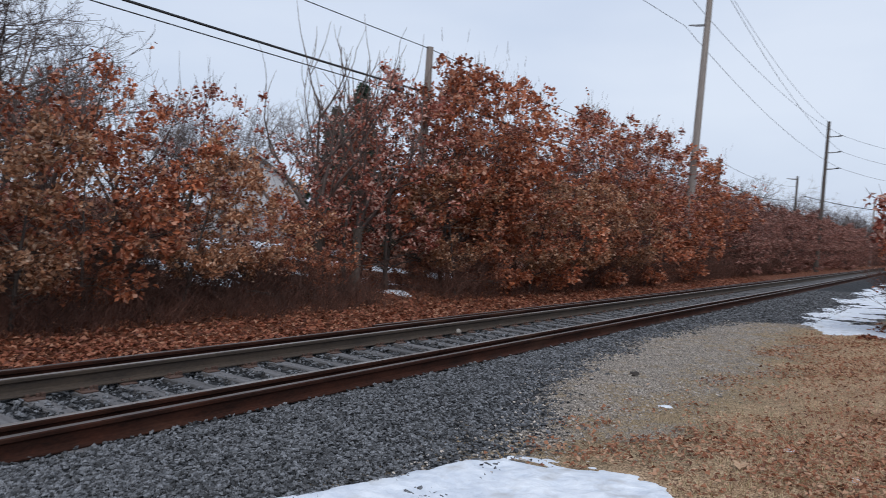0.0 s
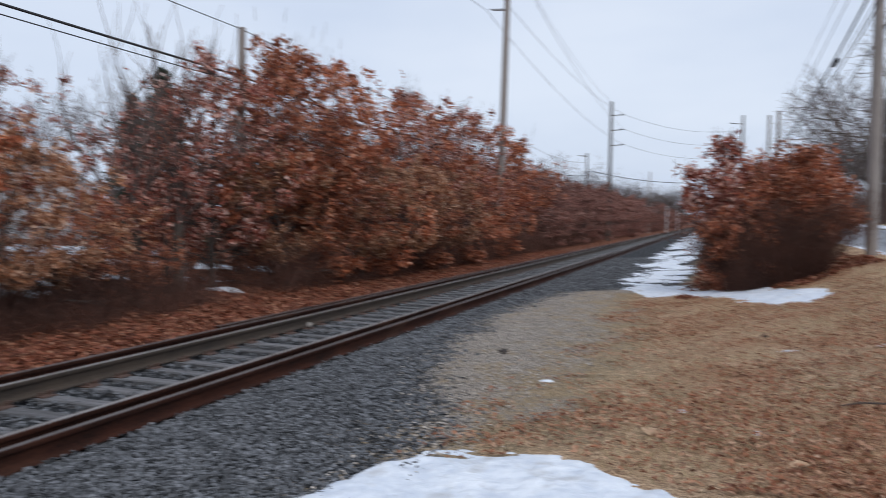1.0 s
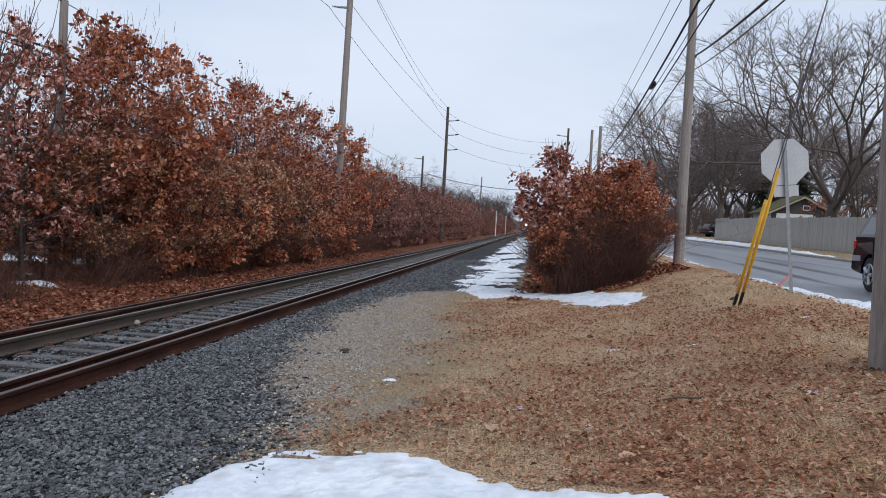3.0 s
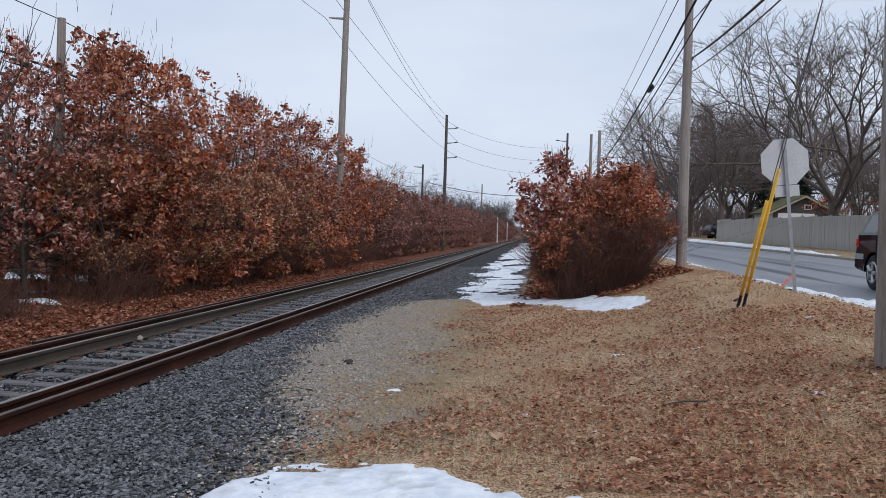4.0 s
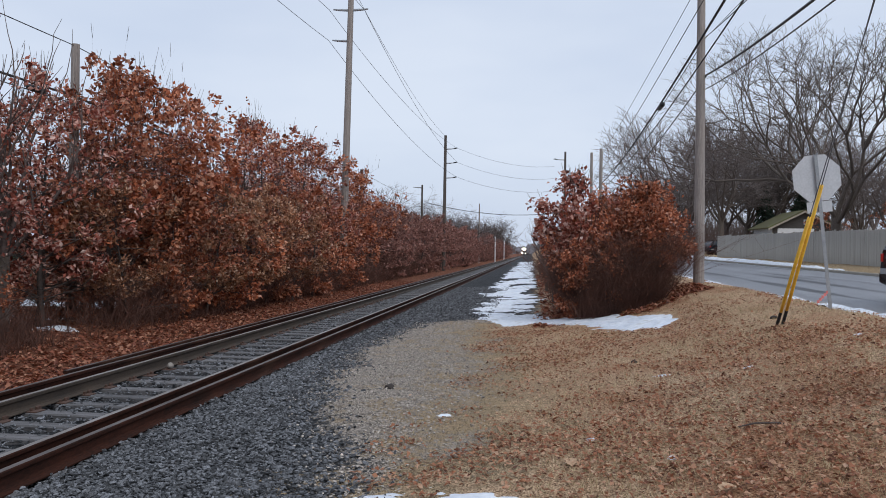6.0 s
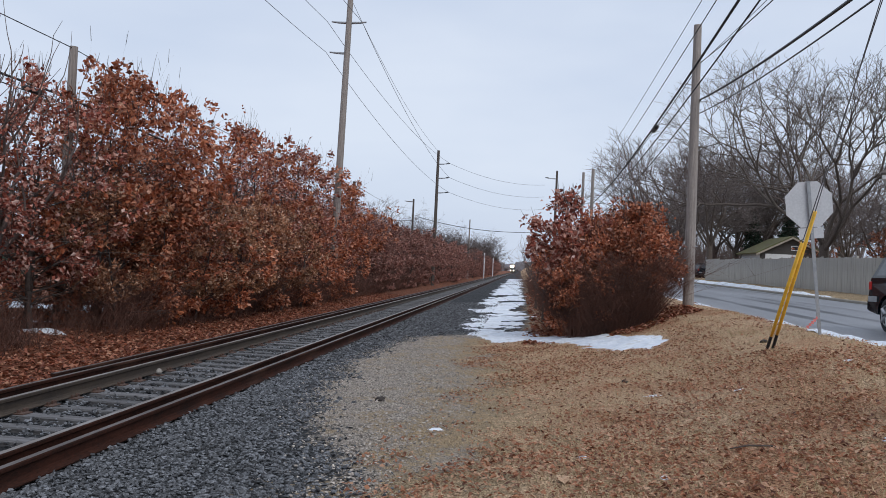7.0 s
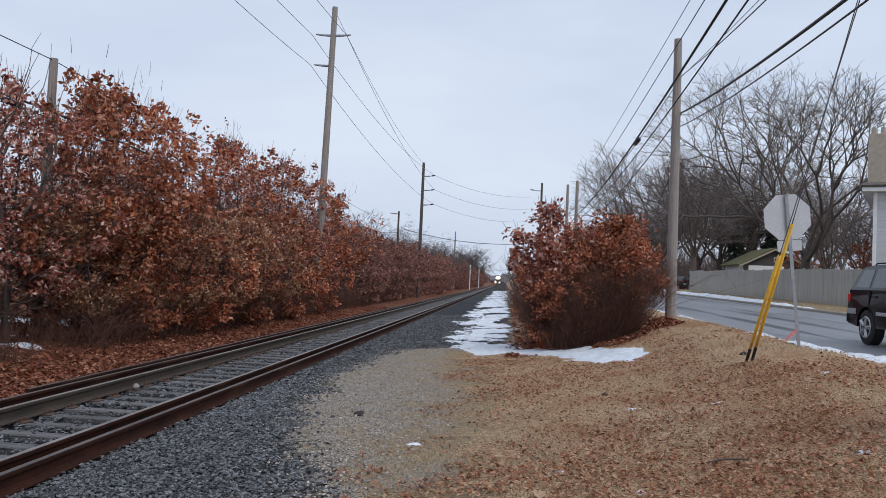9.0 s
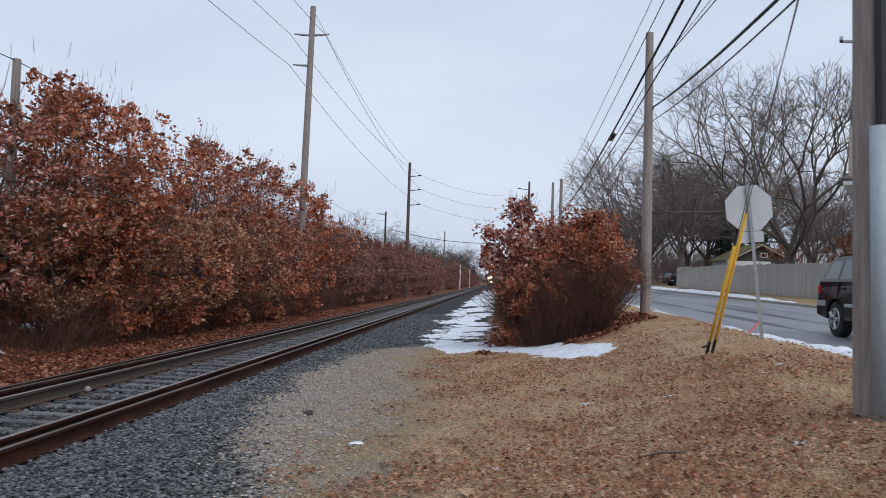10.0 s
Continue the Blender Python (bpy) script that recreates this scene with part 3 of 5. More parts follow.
def leaf_mesh(name, pts, dirs, size, material, seed):
    """Folded pointed leaves, two faces each."""
    r = np.random.RandomState(seed)
    k = len(pts)
    d = dirs + r.normal(size=(k, 3)) * 0.75 + np.array([0, 0, -0.45])
    d /= np.linalg.norm(d, axis=1, keepdims=True)
    s = np.cross(d, r.normal(size=(k, 3)))
    s /= np.linalg.norm(s, axis=1, keepdims=True)
    nrm = np.cross(d, s)
    L = size * r.uniform(0.65, 1.25, (k, 1))
    fold = r.uniform(-0.05, 0.25, (k, 1)) * L
    p0 = pts
    p1 = pts + d * L * 0.55 + s * L * 0.3 + nrm * fold
    p2 = pts + d * L - nrm * fold * 0.6
    p3 = pts + d * L * 0.55 - s * L * 0.3 + nrm * fold
    verts = np.stack([p0, p1, p2, p3], 1).reshape(-1, 3)
    f = (np.array([[0, 1, 2], [0, 2, 3]])[None] + 4 * np.arange(k)[:, None, None]).reshape(-1, 3)
    return mesh_from(name, verts, f, material)


def grow(r, p, d, length, radius, depth, segs, tips, spread=0.7, up=0.12, kids=(3, 5), wander=0.16, shrink=0.62):
    """Recursive limbs. Collects sticks and the places of the last twigs."""
    n = 4 if depth > 1 else 3
    pts, cur = [p], d.normalized()
    for i in range(n):
        cur = (cur + Vector((r.gauss(0, wander), r.gauss(0, wander), r.gauss(0, wander) + up))).normalized()
        q = pts[-1] + cur * (length / n)
        ra, rb = radius * (1 - 0.62 * i / n), radius * (1 - 0.62 * (i + 1) / n)
        segs.append((*pts[-1], *q, ra, rb))
        pts.append(q)
        if depth <= 1:
            tips.append((*q, *cur))
    if depth == 0:
        return
    for k in range(r.randint(*kids)):
        f = r.uniform(0.3, 1.0)
        i = min(int(f * n), n - 1)
        start = pts[i].lerp(pts[i + 1], f * n - i)
        a = r.uniform(0, math.tau)
        side = Vector((math.cos(a), math.sin(a), r.uniform(-0.25, 0.45)))
        nd = (cur * (1 - spread) + side * spread).normalized()
        grow(r, start, nd, length * shrink * r.uniform(0.7, 1.2) * (1.15 - 0.4 * f), radius * 0.5, depth - 1, segs, tips, spread, up, kids, wander, shrink)
    grow(r, pts[-1], cur, length * shrink * 0.9, radius * 0.4, depth - 1, segs, tips, spread, up, kids, wander, shrink)


def oak(seed, height, leaves, material, size=0.13, width=1.0, low=0.22, label="young oak keeping its dry rust-brown leaves", bare_top=0.0):
    """Young oak: leader, side limbs from near the ground, dense dry leaves."""
    r = random.Random(seed)
    segs, tips = [], []
    p, d = Vector((0, 0, -0.1)), Vector((r.uniform(-0.1, 0.1), r.uniform(-0.1, 0.1), 1))
    n, rad = 9, 0.012 * height
    for i in range(n):
        d = (d + Vector((r.gauss(0, 0.09), r.gauss(0, 0.09), 0.1))).normalized()
        q = p + d * height * 0.84 / n
        segs.append((*p, *q, rad * (1 - 0.9 * i / n), rad * (1 - 0.9 * (i + 1) / n)))
        f = (i + 1) / n
        if f > low:
            for k in range(4 if f < 0.85 else 3):
                a = r.uniform(0, math.tau)
                reach = height * 0.30 * width * math.sin(math.pi * min(max((f + 0.12) / 1.38, 0.08), 1)) * r.uniform(0.6, 1.15)
                side = Vector((math.cos(a), math.sin(a), r.uniform(0.1, 0.7)))
                grow(r, p.lerp(q, r.random()), side, reach, rad * 0.3 * (1.1 - f), 1, segs, tips, 0.65, 0.06, (3, 5), 0.2, 0.6)
        p = q
    for k in range(3):
        grow(r, p, Vector((r.uniform(-0.4, 0.4), r.uniform(-0.4, 0.4), 1)), height * 0.08, rad * 0.15, 1, segs, tips, 0.6, 0.05, (2, 3), 0.15, 0.6)
    ob = thing("oak_tree", label, "tree", "rust-leaved hedgerow")
    t = np.array(tips)
    for q in t[t[:, 2] > height * 0.72][::3]:
        reach = r.uniform(0.15, 0.5)
        segs.append((*q[:3], q[0] + q[3] * 0.1 + r.gauss(0, 0.06), q[1] + q[4] * 0.1 + r.gauss(0, 0.06), q[2] + reach, 0.006, 0.003))
    child("trunk", branch_mesh("trunk", segs, M_BARK_OAK, 4), ob)
    rr = np.random.RandomState(seed)
    mid, tall = height * (0.5 + 0.45 * low), height * (0.5 - 0.4 * low)
    shell = np.sqrt((t[:, 0] ** 2 + t[:, 1] ** 2) / (0.34 * height * width) ** 2 + ((t[:, 2] - mid) / tall) ** 2)
    t, shell = t[shell < 1.05], shell[shell < 1.05]
    weight = np.where(t[:, 2] > height * (1 - bare_top), 0.12, 1.0) * (0.15 + shell ** 2)
    weight *= rr.uniform(0, 1, len(t)) ** 4 * interp(t[:, 2] / height, [(0.45, 1.0), (0.7, 0.5), (1.0, 0.38)])
    pick = rr.choice(len(t), leaves, p=weight / weight.sum())
    pts = t[pick, :3] + rr.normal(size=(leaves, 3)) * 0.075
    child("crown", leaf_mesh("crown", pts, t[pick, 3:], size, material, seed), ob)
    return ob


def bare_tree(name, seed, height, label, depth=4, width=0.75, material=None, group="bare trees", kids=(3, 4), up=0.03, lean=0.0, spread=0.6, fork=0.22, fine=0.0006, twig=None):
    """Leafless broad tree: short bole, forking limbs, fine twigs."""
    r = random.Random(seed)
    segs, tips = [], []
    bole = height * fork
    rad = height * 0.018
    segs.append((0, 0, -0.2, 0, 0, bole, rad * 1.2, rad * 0.95))
    limbs = 6
    for k in range(limbs):
        a = k * math.tau / limbs + r.uniform(-0.3, 0.3)
        out = r.uniform(0.45, 1.0) * width if k else 0.1
        grow(r, Vector((0, 0, bole * r.uniform(0.8, 1.0))), Vector((math.cos(a) * out + lean, math.sin(a) * out, 1)), height * 0.36 * r.uniform(0.85, 1.1), rad * 0.5, depth, segs, tips, spread, up, kids, 0.16, 0.66)
    s = np.array(segs)
    ob = thing(name, label, "tree", group)
    s[:, 6:] = np.maximum(s[:, 6:], height * fine)
    thick = s[:, 6] > height * (0.0028 if depth > 2 else 0.0125)
    child("trunk", branch_mesh("trunk", s[thick], material or M_BARK, 6), ob)
    child("crown", branch_mesh("crown", s[~thick], twig or (M_TWIG_FAR if height > 8 else M_TWIG), 3), ob, "fine leafless twigs")
    return ob


def forked_tree(seed, height, label, limbs=6, depth=7, first=2.7, flat=0.75, ratio=0.82, material=None, group="bare trees"):
    """Leafless broad-crowned tree whose limbs fork again and again into arching, ever finer branches."""
    r = random.Random(seed)
    segs = []

    def fork(p, d, length, radius, level):
        pts = p
        for i in range(3):
            d = (d + Vector((r.gauss(0, 0.13), r.gauss(0, 0.13), r.gauss(0, 0.1) + (0.03 if level < 5 else -0.01)))).normalized()
            q = pts + d * (length / 3)
            segs.append((*pts, *q, radius * (1 - 0.09 * i), radius * (0.91 - 0.09 * i)))
            pts = q
            if level >= 2 and r.random() < 0.35:
                a = r.uniform(0, math.tau)
                twig = (d * 0.6 + Vector((math.cos(a), math.sin(a), r.uniform(-0.2, 0.5))) * 0.7).normalized()
                mid = pts + twig * length * 0.35
                end = mid + (twig + Vector((r.gauss(0, 0.3), r.gauss(0, 0.3), 0.15))).normalized() * length * 0.35
                segs.append((*pts, *mid, radius * 0.35, radius * 0.28))
                segs.append((*mid, *end, radius * 0.28, radius * 0.15))
        if level >= depth:
            return
        axis = d.orthogonal().normalized()
        turn = r.uniform(0, math.tau)
        ways = 3 if r.random() < 0.25 else 2
        for k in range(ways):
            a = turn + k * math.tau / ways
            away = (axis * math.cos(a) + d.cross(axis) * math.sin(a)) * r.uniform(0.3, 0.62)
            fork(pts, (d + away).normalized(), length * ratio * r.uniform(0.8, 1.12), radius * (0.72 if k else 0.8) * 0.93, level + 1)

    bole = height * 0.16
    rad = height * 0.0165
    segs.append((0, 0, -0.2, 0, 0, bole, rad * 1.25, rad))
    for k in range(limbs):
        a = k * math.tau / limbs + r.uniform(-0.3, 0.3)
        out = r.uniform(0.7, 1.5) * flat if k else 0.12
        fork(Vector((0, 0, bole * r.uniform(0.75, 1.0))), Vector((math.cos(a) * out, math.sin(a) * out, 1)).normalized(), height * first / 15.5 * r.uniform(0.85, 1.1), rad * 0.52, 0)
    rows = np.array(segs)
    reach = rows[:, 5].max()
    rows[:, :6] *= height / reach
    rows[:, 6:] = np.maximum(rows[:, 6:], height * 0.0005)
    ob = thing("bare_tree", label, "tree", group)
    thick = rows[:, 6] > height * 0.003
    child("trunk", branch_mesh("trunk", rows[thick], material or M_BARK_OAK, 6), ob)
    child("crown", branch_mesh("crown", rows[~thick], material or M_BARK_OAK, 3), ob, "fine leafless twigs")
    return ob


def put(ob, x, y, turn=0, scale=1.0, first=False, dz=0.0, label=""):
    m = pose(x, y, float(ground_z(x, y)) + dz, 0, 0, turn)
    if first:
        ob.matrix_basis = m
        c = ob
    else:
        c = copy_thing(ob, m)
    c.scale = (scale, scale, scale)
    if label:
        tagged(c, label)
    return c


NEAR_OAKS = [oak(11, 6.6, 3800, M_LEAF, 0.14, 1.15), oak(12, 6.0, 4000, M_LEAF, 0.14, 1.3), oak(13, 6.9, 2900, M_LEAF_RED, 0.14, 1.15, bare_top=0.1),
             oak(14, 5.4, 4400, M_LEAF_TAN, 0.14, 1.3, label="young oak with lighter tan-brown dry leaves"), oak(15, 6.4, 2300, M_LEAF_RED, 0.14, 1.05, bare_top=0.25, label="young oak with thin red-brown leaves and a bare top"), oak(16, 4.2, 3800, M_LEAF, 0.14, 1.4, 0.04, label="low bushy oak with rust leaves down to the ground")]
OAK_HEIGHTS = (6.6, 6.0, 6.9, 5.4, 6.4, 4.2)
used = set()


def plant(k, x, y, turn, scale, pool=NEAR_OAKS):
    ob = pool[k]
    first = ob.name not in used
    used.add(ob.name)
    return put(ob, x, y, turn, scale, first)


# height of the hedgerow's crest along the track
CREST = [(-2, 4.8), (5, 4.9), (9, 5.1), (10.4, 4.3), (11.4, 2.2), (13.2, 2.3), (14, 5.5), (15.5, 6.8), (18, 7.1), (19.5, 7.3), (22, 7.6), (26, 7.85), (30, 7.8), (38, 7.6), (47, 7.0)]
rng = random.Random(21)
y = -2.0
while y < 47:
    for row, (x, share) in enumerate(((float(interp(y, [(0, -9.9), (22, -9.9), (34, -9.2)])), 0.58), (-11.2, 1.0), (-13.0, 0.98))):
        yy = y + row * 0.6 + rng.uniform(-0.4, 0.4)
        if row == 2 and (rng.random() < 0.7 or yy < 14):
            continue
        if row == 0 and (13.4 < yy < 16.8 or yy > 13.5 and rng.random() < 0.45):
            continue
        crest = float(interp(yy, CREST)) * share * rng.uniform(0.93, 1.03)
        if 10.8 < yy < 13.6:
            k, crest = 5, min(crest, 2.4)
        elif row:
            k = rng.choice((2, 2, 3, 4, 0)) if yy < 13 else rng.choice((4, 2, 3)) if yy < 18 else rng.choice((0, 1, 2, 0, 1, 2, 4))
        else:
            k = rng.choice((5, 5, 3)) if yy > 11 else rng.choice((2, 3, 3, 5))
            crest *= 1.25 if yy < 10.8 else 1.0
        plant(k, x + rng.uniform(-0.4, 0.4), yy, rng.uniform(0, 360), crest / OAK_HEIGHTS[k])
    y += 1.75 if y < 15 else 1.85
for x, y, turn, scale in ((-11.9, 14.6, 40, 0.5), (-12.3, 16.2, 150, 0.55), (-12.0, 17.9, 250, 0.5), (-11.0, 17.4, 300, 0.42), (-12.8, 13.2, 20, 0.5)):
    plant(5, x, y, turn, scale)
for k, x, y, turn, height in ((0, -11.1, 17.4, 70, 6.7), (2, -11.3, 15.9, 200, 6.0), (1, -11.0, 19.2, 310, 7.2)):
    plant(k, x, y, turn, height / OAK_HEIGHTS[k])
# far oaks wear the leaf colour with haze mixed in
FAR_OAKS = [oak(31, 6.4, 3400, M_LEAF_HAZED, 0.2, 1.3, 0.04), oak(32, 5.8, 3400, M_LEAF_HAZED, 0.2, 1.4, 0.04)]
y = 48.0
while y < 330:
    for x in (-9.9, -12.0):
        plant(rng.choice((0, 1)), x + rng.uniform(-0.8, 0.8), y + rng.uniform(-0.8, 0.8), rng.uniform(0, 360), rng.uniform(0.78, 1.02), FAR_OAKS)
    y += 2.4 + y * 0.012

# bush beside the road
BUSH = [oak(41, 3.3, 5600, M_LEAF, 0.108, 1.35, 0.3, "bushy young oak thick with dry orange-brown leaves"), oak(42, 3.9, 1900, M_LEAF_RED, 0.135, 0.85, 0.4, "young oak with sparse dark red leaves"), oak(43, 3.1, 5400, M_LEAF, 0.108, 1.2, 0.05, "bushy young oak leafy down to the ground")]
for k, x, y, s in ((1, 1.45, 18.9, 1.0), (1, 1.25, 19.3, 1.04), (2, 1.55, 18.7, 0.85), (2, 2.0, 18.9, 0.9), (0, 2.6, 19.2, 1.0), (0, 3.1, 19.6, 1.0), (0, 3.25, 20.3, 0.88), (0, 3.45, 21.2, 0.85), (0, 2.1, 20.6, 1.0), (0, 2.9, 21.6, 0.95), (0, 2.0, 25, 0.85), (0, 2.9, 28, 0.95), (1, 2.2, 23, 0.9)):
    plant(k, x, y, rng.uniform(0, 360), s, BUSH)
for k in range(14):
    plant(2, rng.uniform(1.9, 4.0), 32 + k * 7 + rng.uniform(-2, 2), rng.uniform(0, 360), rng.uniform(0.7, 0.95), BUSH)


def brush(name, label, rows, height, seed, material, lean=0.35, thin=1.0):
    """Thicket of thin upright stems with side twigs."""
    r = np.random.RandomState(seed)
    k = len(rows)
    x, y = rows[:, 0], rows[:, 1]
    a = np.stack([x, y, ground_z(x, y) - 0.05], 1)
    h = height * r.uniform(0.4, 1.1, (k, 1)) * rows[:, 2:3]
    d = np.concatenate([r.normal(size=(k, 2)) * lean, np.ones((k, 1))], 1)
    mid = a + d * h * 0.5
    tip = mid + (d + np.concatenate([r.normal(size=(k, 2)) * 0.5, np.zeros((k, 1))], 1)) * h * 0.5
    segs = [np.concatenate([a, mid, np.full((k, 1), 0.007 * thin), np.full((k, 1), 0.005 * thin)], 1), np.concatenate([mid, tip, np.full((k, 1), 0.005 * thin), np.full((k, 1), 0.002 * thin)], 1)]
    for j in range(4):
        f = r.uniform(0.1, 1, (k, 1))
        s = mid + (tip - mid) * f if j % 2 else a + (mid - a) * (0.3 + 0.7 * f)
        e = s + r.normal(size=(k, 3)) * np.array([0.5, 0.5, 0.3]) * h * 0.28 + np.array([0, 0, 0.12])
        segs.append(np.concatenate([s, e, np.full((k, 1), 0.004 * thin), np.full((k, 1), 0.002 * thin)], 1))
    return tagged(new(name, branch_mesh(name, np.concatenate(segs), material, 3)), label, "undergrowth", kind="stuff")


rb = np.random.RandomState(17)
n = 10500
by = 1 + 70 * rb.uniform(0, 1, n) ** 1.5
bx = -9.1 - np.abs(rb.normal(size=n)) * 1.3
open_bank = (bx > -10.9) & (by > 13.6) & (by < 16.2) & (rb.uniform(0, 1, n) < 0.85)
bx, by = bx[~open_bank], by[~open_bank]
brush("undergrowth", "tangled red-brown leafless undergrowth at the foot of the hedgerow", np.stack([bx, by, (0.75 + 0.4 * fbm(by * 0.5, bx * 0.9, 3.0)) * interp(by, [(0, 0.3), (12.5, 0.4), (15.5, 1.05)])], 1), 1.9, 18, M_TWIG_RED, 0.5)
n = 5200
bx, by = 1.3 + 2.2 * rb.uniform(0, 1, n) ** 0.8, 18.1 + np.abs(rb.normal(size=n)) * 1.4
by += np.maximum(bx - 2.8, 0) * 0.9
brush("undergrowth", "dense dark twiggy undergrowth round the roadside bush", np.stack([bx, by, np.ones(n)], 1), 1.9, 19, M_TWIG_RED, 0.38, 0.7)
n = 2600
brush("undergrowth", "brown leafless thicket behind the hedgerow", np.stack([rb.uniform(-48, -30, n), rb.uniform(-8, 60, n), np.ones(n)], 1), 2.2, 23, M_TWIG, 0.25)
n = 4200
brush("undergrowth", "brown leafless thicket behind the board fence", np.stack([rb.uniform(19, 45, n), rb.uniform(92, 135, n), np.ones(n)], 1), 6.5, 24, M_TWIG, 0.25)
n = 1500
gy_ = 20 + 70 * rb.uniform(0, 1, n) ** 1.4
brush("undergrowth", "red-brown twiggy growth beside the snow strip", np.stack([1.0 + np.abs(rb.normal(size=n)) * 0.9, gy_, np.ones(n)], 1), 1.3, 27, M_TWIG_RED, 0.4)
# bank brush; its dark colour carries the shade below the crowns
n = 1900
brush("undergrowth", "brown brush on the bank, coloured darker for the shade under the oaks", np.stack([-9.6 - np.abs(rb.normal(size=n)) * 1.4, rb.uniform(-2, 13, n), np.ones(n)], 1), 1.25, 29, M_BRUSH_SHADED, 0.5)

# stems added behind the oaks to give the gaps their shade
n = 3200
brush("undergrowth", "leafless stems added to darken the gaps behind the bank oaks", np.stack([rb.uniform(-16.5, -11.5, n), rb.uniform(-3, 10.3, n), np.ones(n)], 1), 2.6, 31, M_BRUSH_SHADED, 0.3)

# ---- poles and wires ----
def pole(x, y, height, label, radius=0.14, material=None, arms=(), lean=(0, 0), group="utility poles", z=None):
    base = float(ground_z(x, y)) if z is None else z
    ob = thing("utility_pole", label, "utility pole", group, at=(x, y, base))
    bm = tube(bmesh.new(), [(0, 0, -0.3), (lean[0] * 0.5, lean[1] * 0.5, height * 0.5), (lean[0], lean[1], height)], [radius, radius * 0.86, radius * 0.7], 14)
    part("shaft", bm, material or M_POLE, ob)
    for az, ax, ins in arms:
        px = lean[0] * az / height
        arm = part("bracket_arm", tube(bmesh.new(), [(px, 0, az), (px + ax * 0.6, 0, az + 0.02), (px + ax, 0, az + 0.06)], [0.075, 0.06, 0.04], 8), M_GALV, ob, "grey steel bracket arm")
        if ins:
            part("insulator", tube(bmesh.new(), [(px + ax * 0.95, 0, az + 0.05), (px + ax * 1.2, 0, az + 0.1), (px + ax * 1.45, 0, az + 0.12)], [0.05, 0.075, 0.03], 8), M_CABLE, arm, "dark insulator")
    return ob


def wire(a, b, sag, radius, label, material=None, n=20):
    a, b = Vector(a), Vector(b)
    pts = [a.lerp(b, i / n) - Vector((0, 0, 4 * sag * (i / n) * (1 - i / n))) for i in range(n + 1)]
    bm = tube(bmesh.new(), pts, radius, 5)
    me = bpy.data.meshes.new("overhead_cable")
    bm.to_mesh(me)
    bm.free()
    me.materials.append(material or M_CABLE)
    return tagged(new("overhead_cable", me), label, "cable", "overhead wires")


P1, P2 = (-9.8, 39.3), (-9.0, 79.9)
pole(*P1, 16.3, "tall weathered utility pole with steel bracket arms", 0.21, arms=((14.75, -0.95, 0), (14.75, 0.95, 0), (13.1, -0.95, 0)), lean=(0.25, 0), z=0)
pole(*P2, 14.2, "tall dark utility pole with three bracket arms", 0.2, M_POLE_DARK, arms=((12.75, 0.9, 1), (11.25, 0.9, 1), (9.7, 0.9, 1)), z=0)
pole(-9.2, 137.0, 10.6, "distant weathered utility pole", 0.16, z=0)
pole(-12, 18.4, 7.35, "weathered wooden pole rising from the hedgerow", 0.15, z=0)
pole(-12, 53.4, 7.75, "dark wooden pole rising from the hedgerow", 0.15, M_POLE_DARK, z=0)
pole(-12, 84.0, 9.3, "distant pole with a small crossarm", 0.14, M_POLE_DARK, arms=((9.0, -1.0, 0),), z=0)
pole(-12, -14, 7.6, "weathered wooden pole rising from the hedgerow", 0.15, z=0)
R1, R2, R3, N1 = (4.955, 21.6), (5.0, 54.4), (5.0, 63.3), (3.91, 5.95)
pole(*R1, 8.06, "weathered grey roadside utility pole", 0.155, lean=(-0.04, 0))
pole(*R2, 7.9, "distant roadside utility pole", 0.15)
pole(*R3, 8.7, "distant roadside utility pole", 0.15)
pole(4.2, 96, 13.0, "distant tall utility pole beside the track", 0.18, M_POLE_DARK, arms=((12.0, -1.0, 1),))
N1Z = float(ground_z(*N1))
near_pole = pole(*N1, 10.4, "thick weathered utility pole with a grey cable conduit", 0.155, lean=(-0.16, 0))
part("conduit", tube(bmesh.new(), [(-0.03, -0.205, -0.1), (-0.05, -0.2, 1.2), (-0.07, -0.195, 2.35)], 0.072, 14), mat("conduit_grey_blue", (0.34, 0.40, 0.44), 0.5, second=(0.26, 0.31, 0.34), scale=3, fine=30, bump=0.05), near_pole, "grey-blue plastic cable conduit", True)
part("cable_guard", tube(bmesh.new(), [(-0.04, -0.185, 2.3), (-0.16, -0.13, 10.0)], 0.045, 8), M_CABLE, near_pole, "black riser cable")
for sz in (3.1, 4.1):
    step = boxed(-0.3, -0.12, -0.012, 0.012, sz, sz + 0.02)
    box(step, -0.3, -0.28, -0.012, 0.012, sz, sz + 0.05)
    part("pole_step", step, M_GALV, near_pole, "steel pole step")

# long roadside span past the middle pole: heights on the near and the far pole, sag, radius
for za, zb, sag, r, off in ((8.5, 8.75, 0.15, 0.009, -0.05), (8.2, 7.78, 0.2, 0.012, 0.0), (7.86, 6.94, 0.6, 0.03, 0.05), (7.3, 6.58, 0.6, 0.018, 0.1)):
    wire((N1[0] - 0.03 + off, N1[1], za), (R2[0] + off, R2[1], zb), sag, r, "black overhead cable along the road", n=28)
    wire((R2[0] + off, R2[1], zb), (R2[0] + off, R2[1] + 60, zb - 0.3), 0.4, r, "black overhead cable along the road")
    wire((N1[0] - 0.03 + off, N1[1], za), (N1[0] + off - 1.5, N1[1] - 30, za + 0.3), 0.3, r, "black overhead cable along the road")
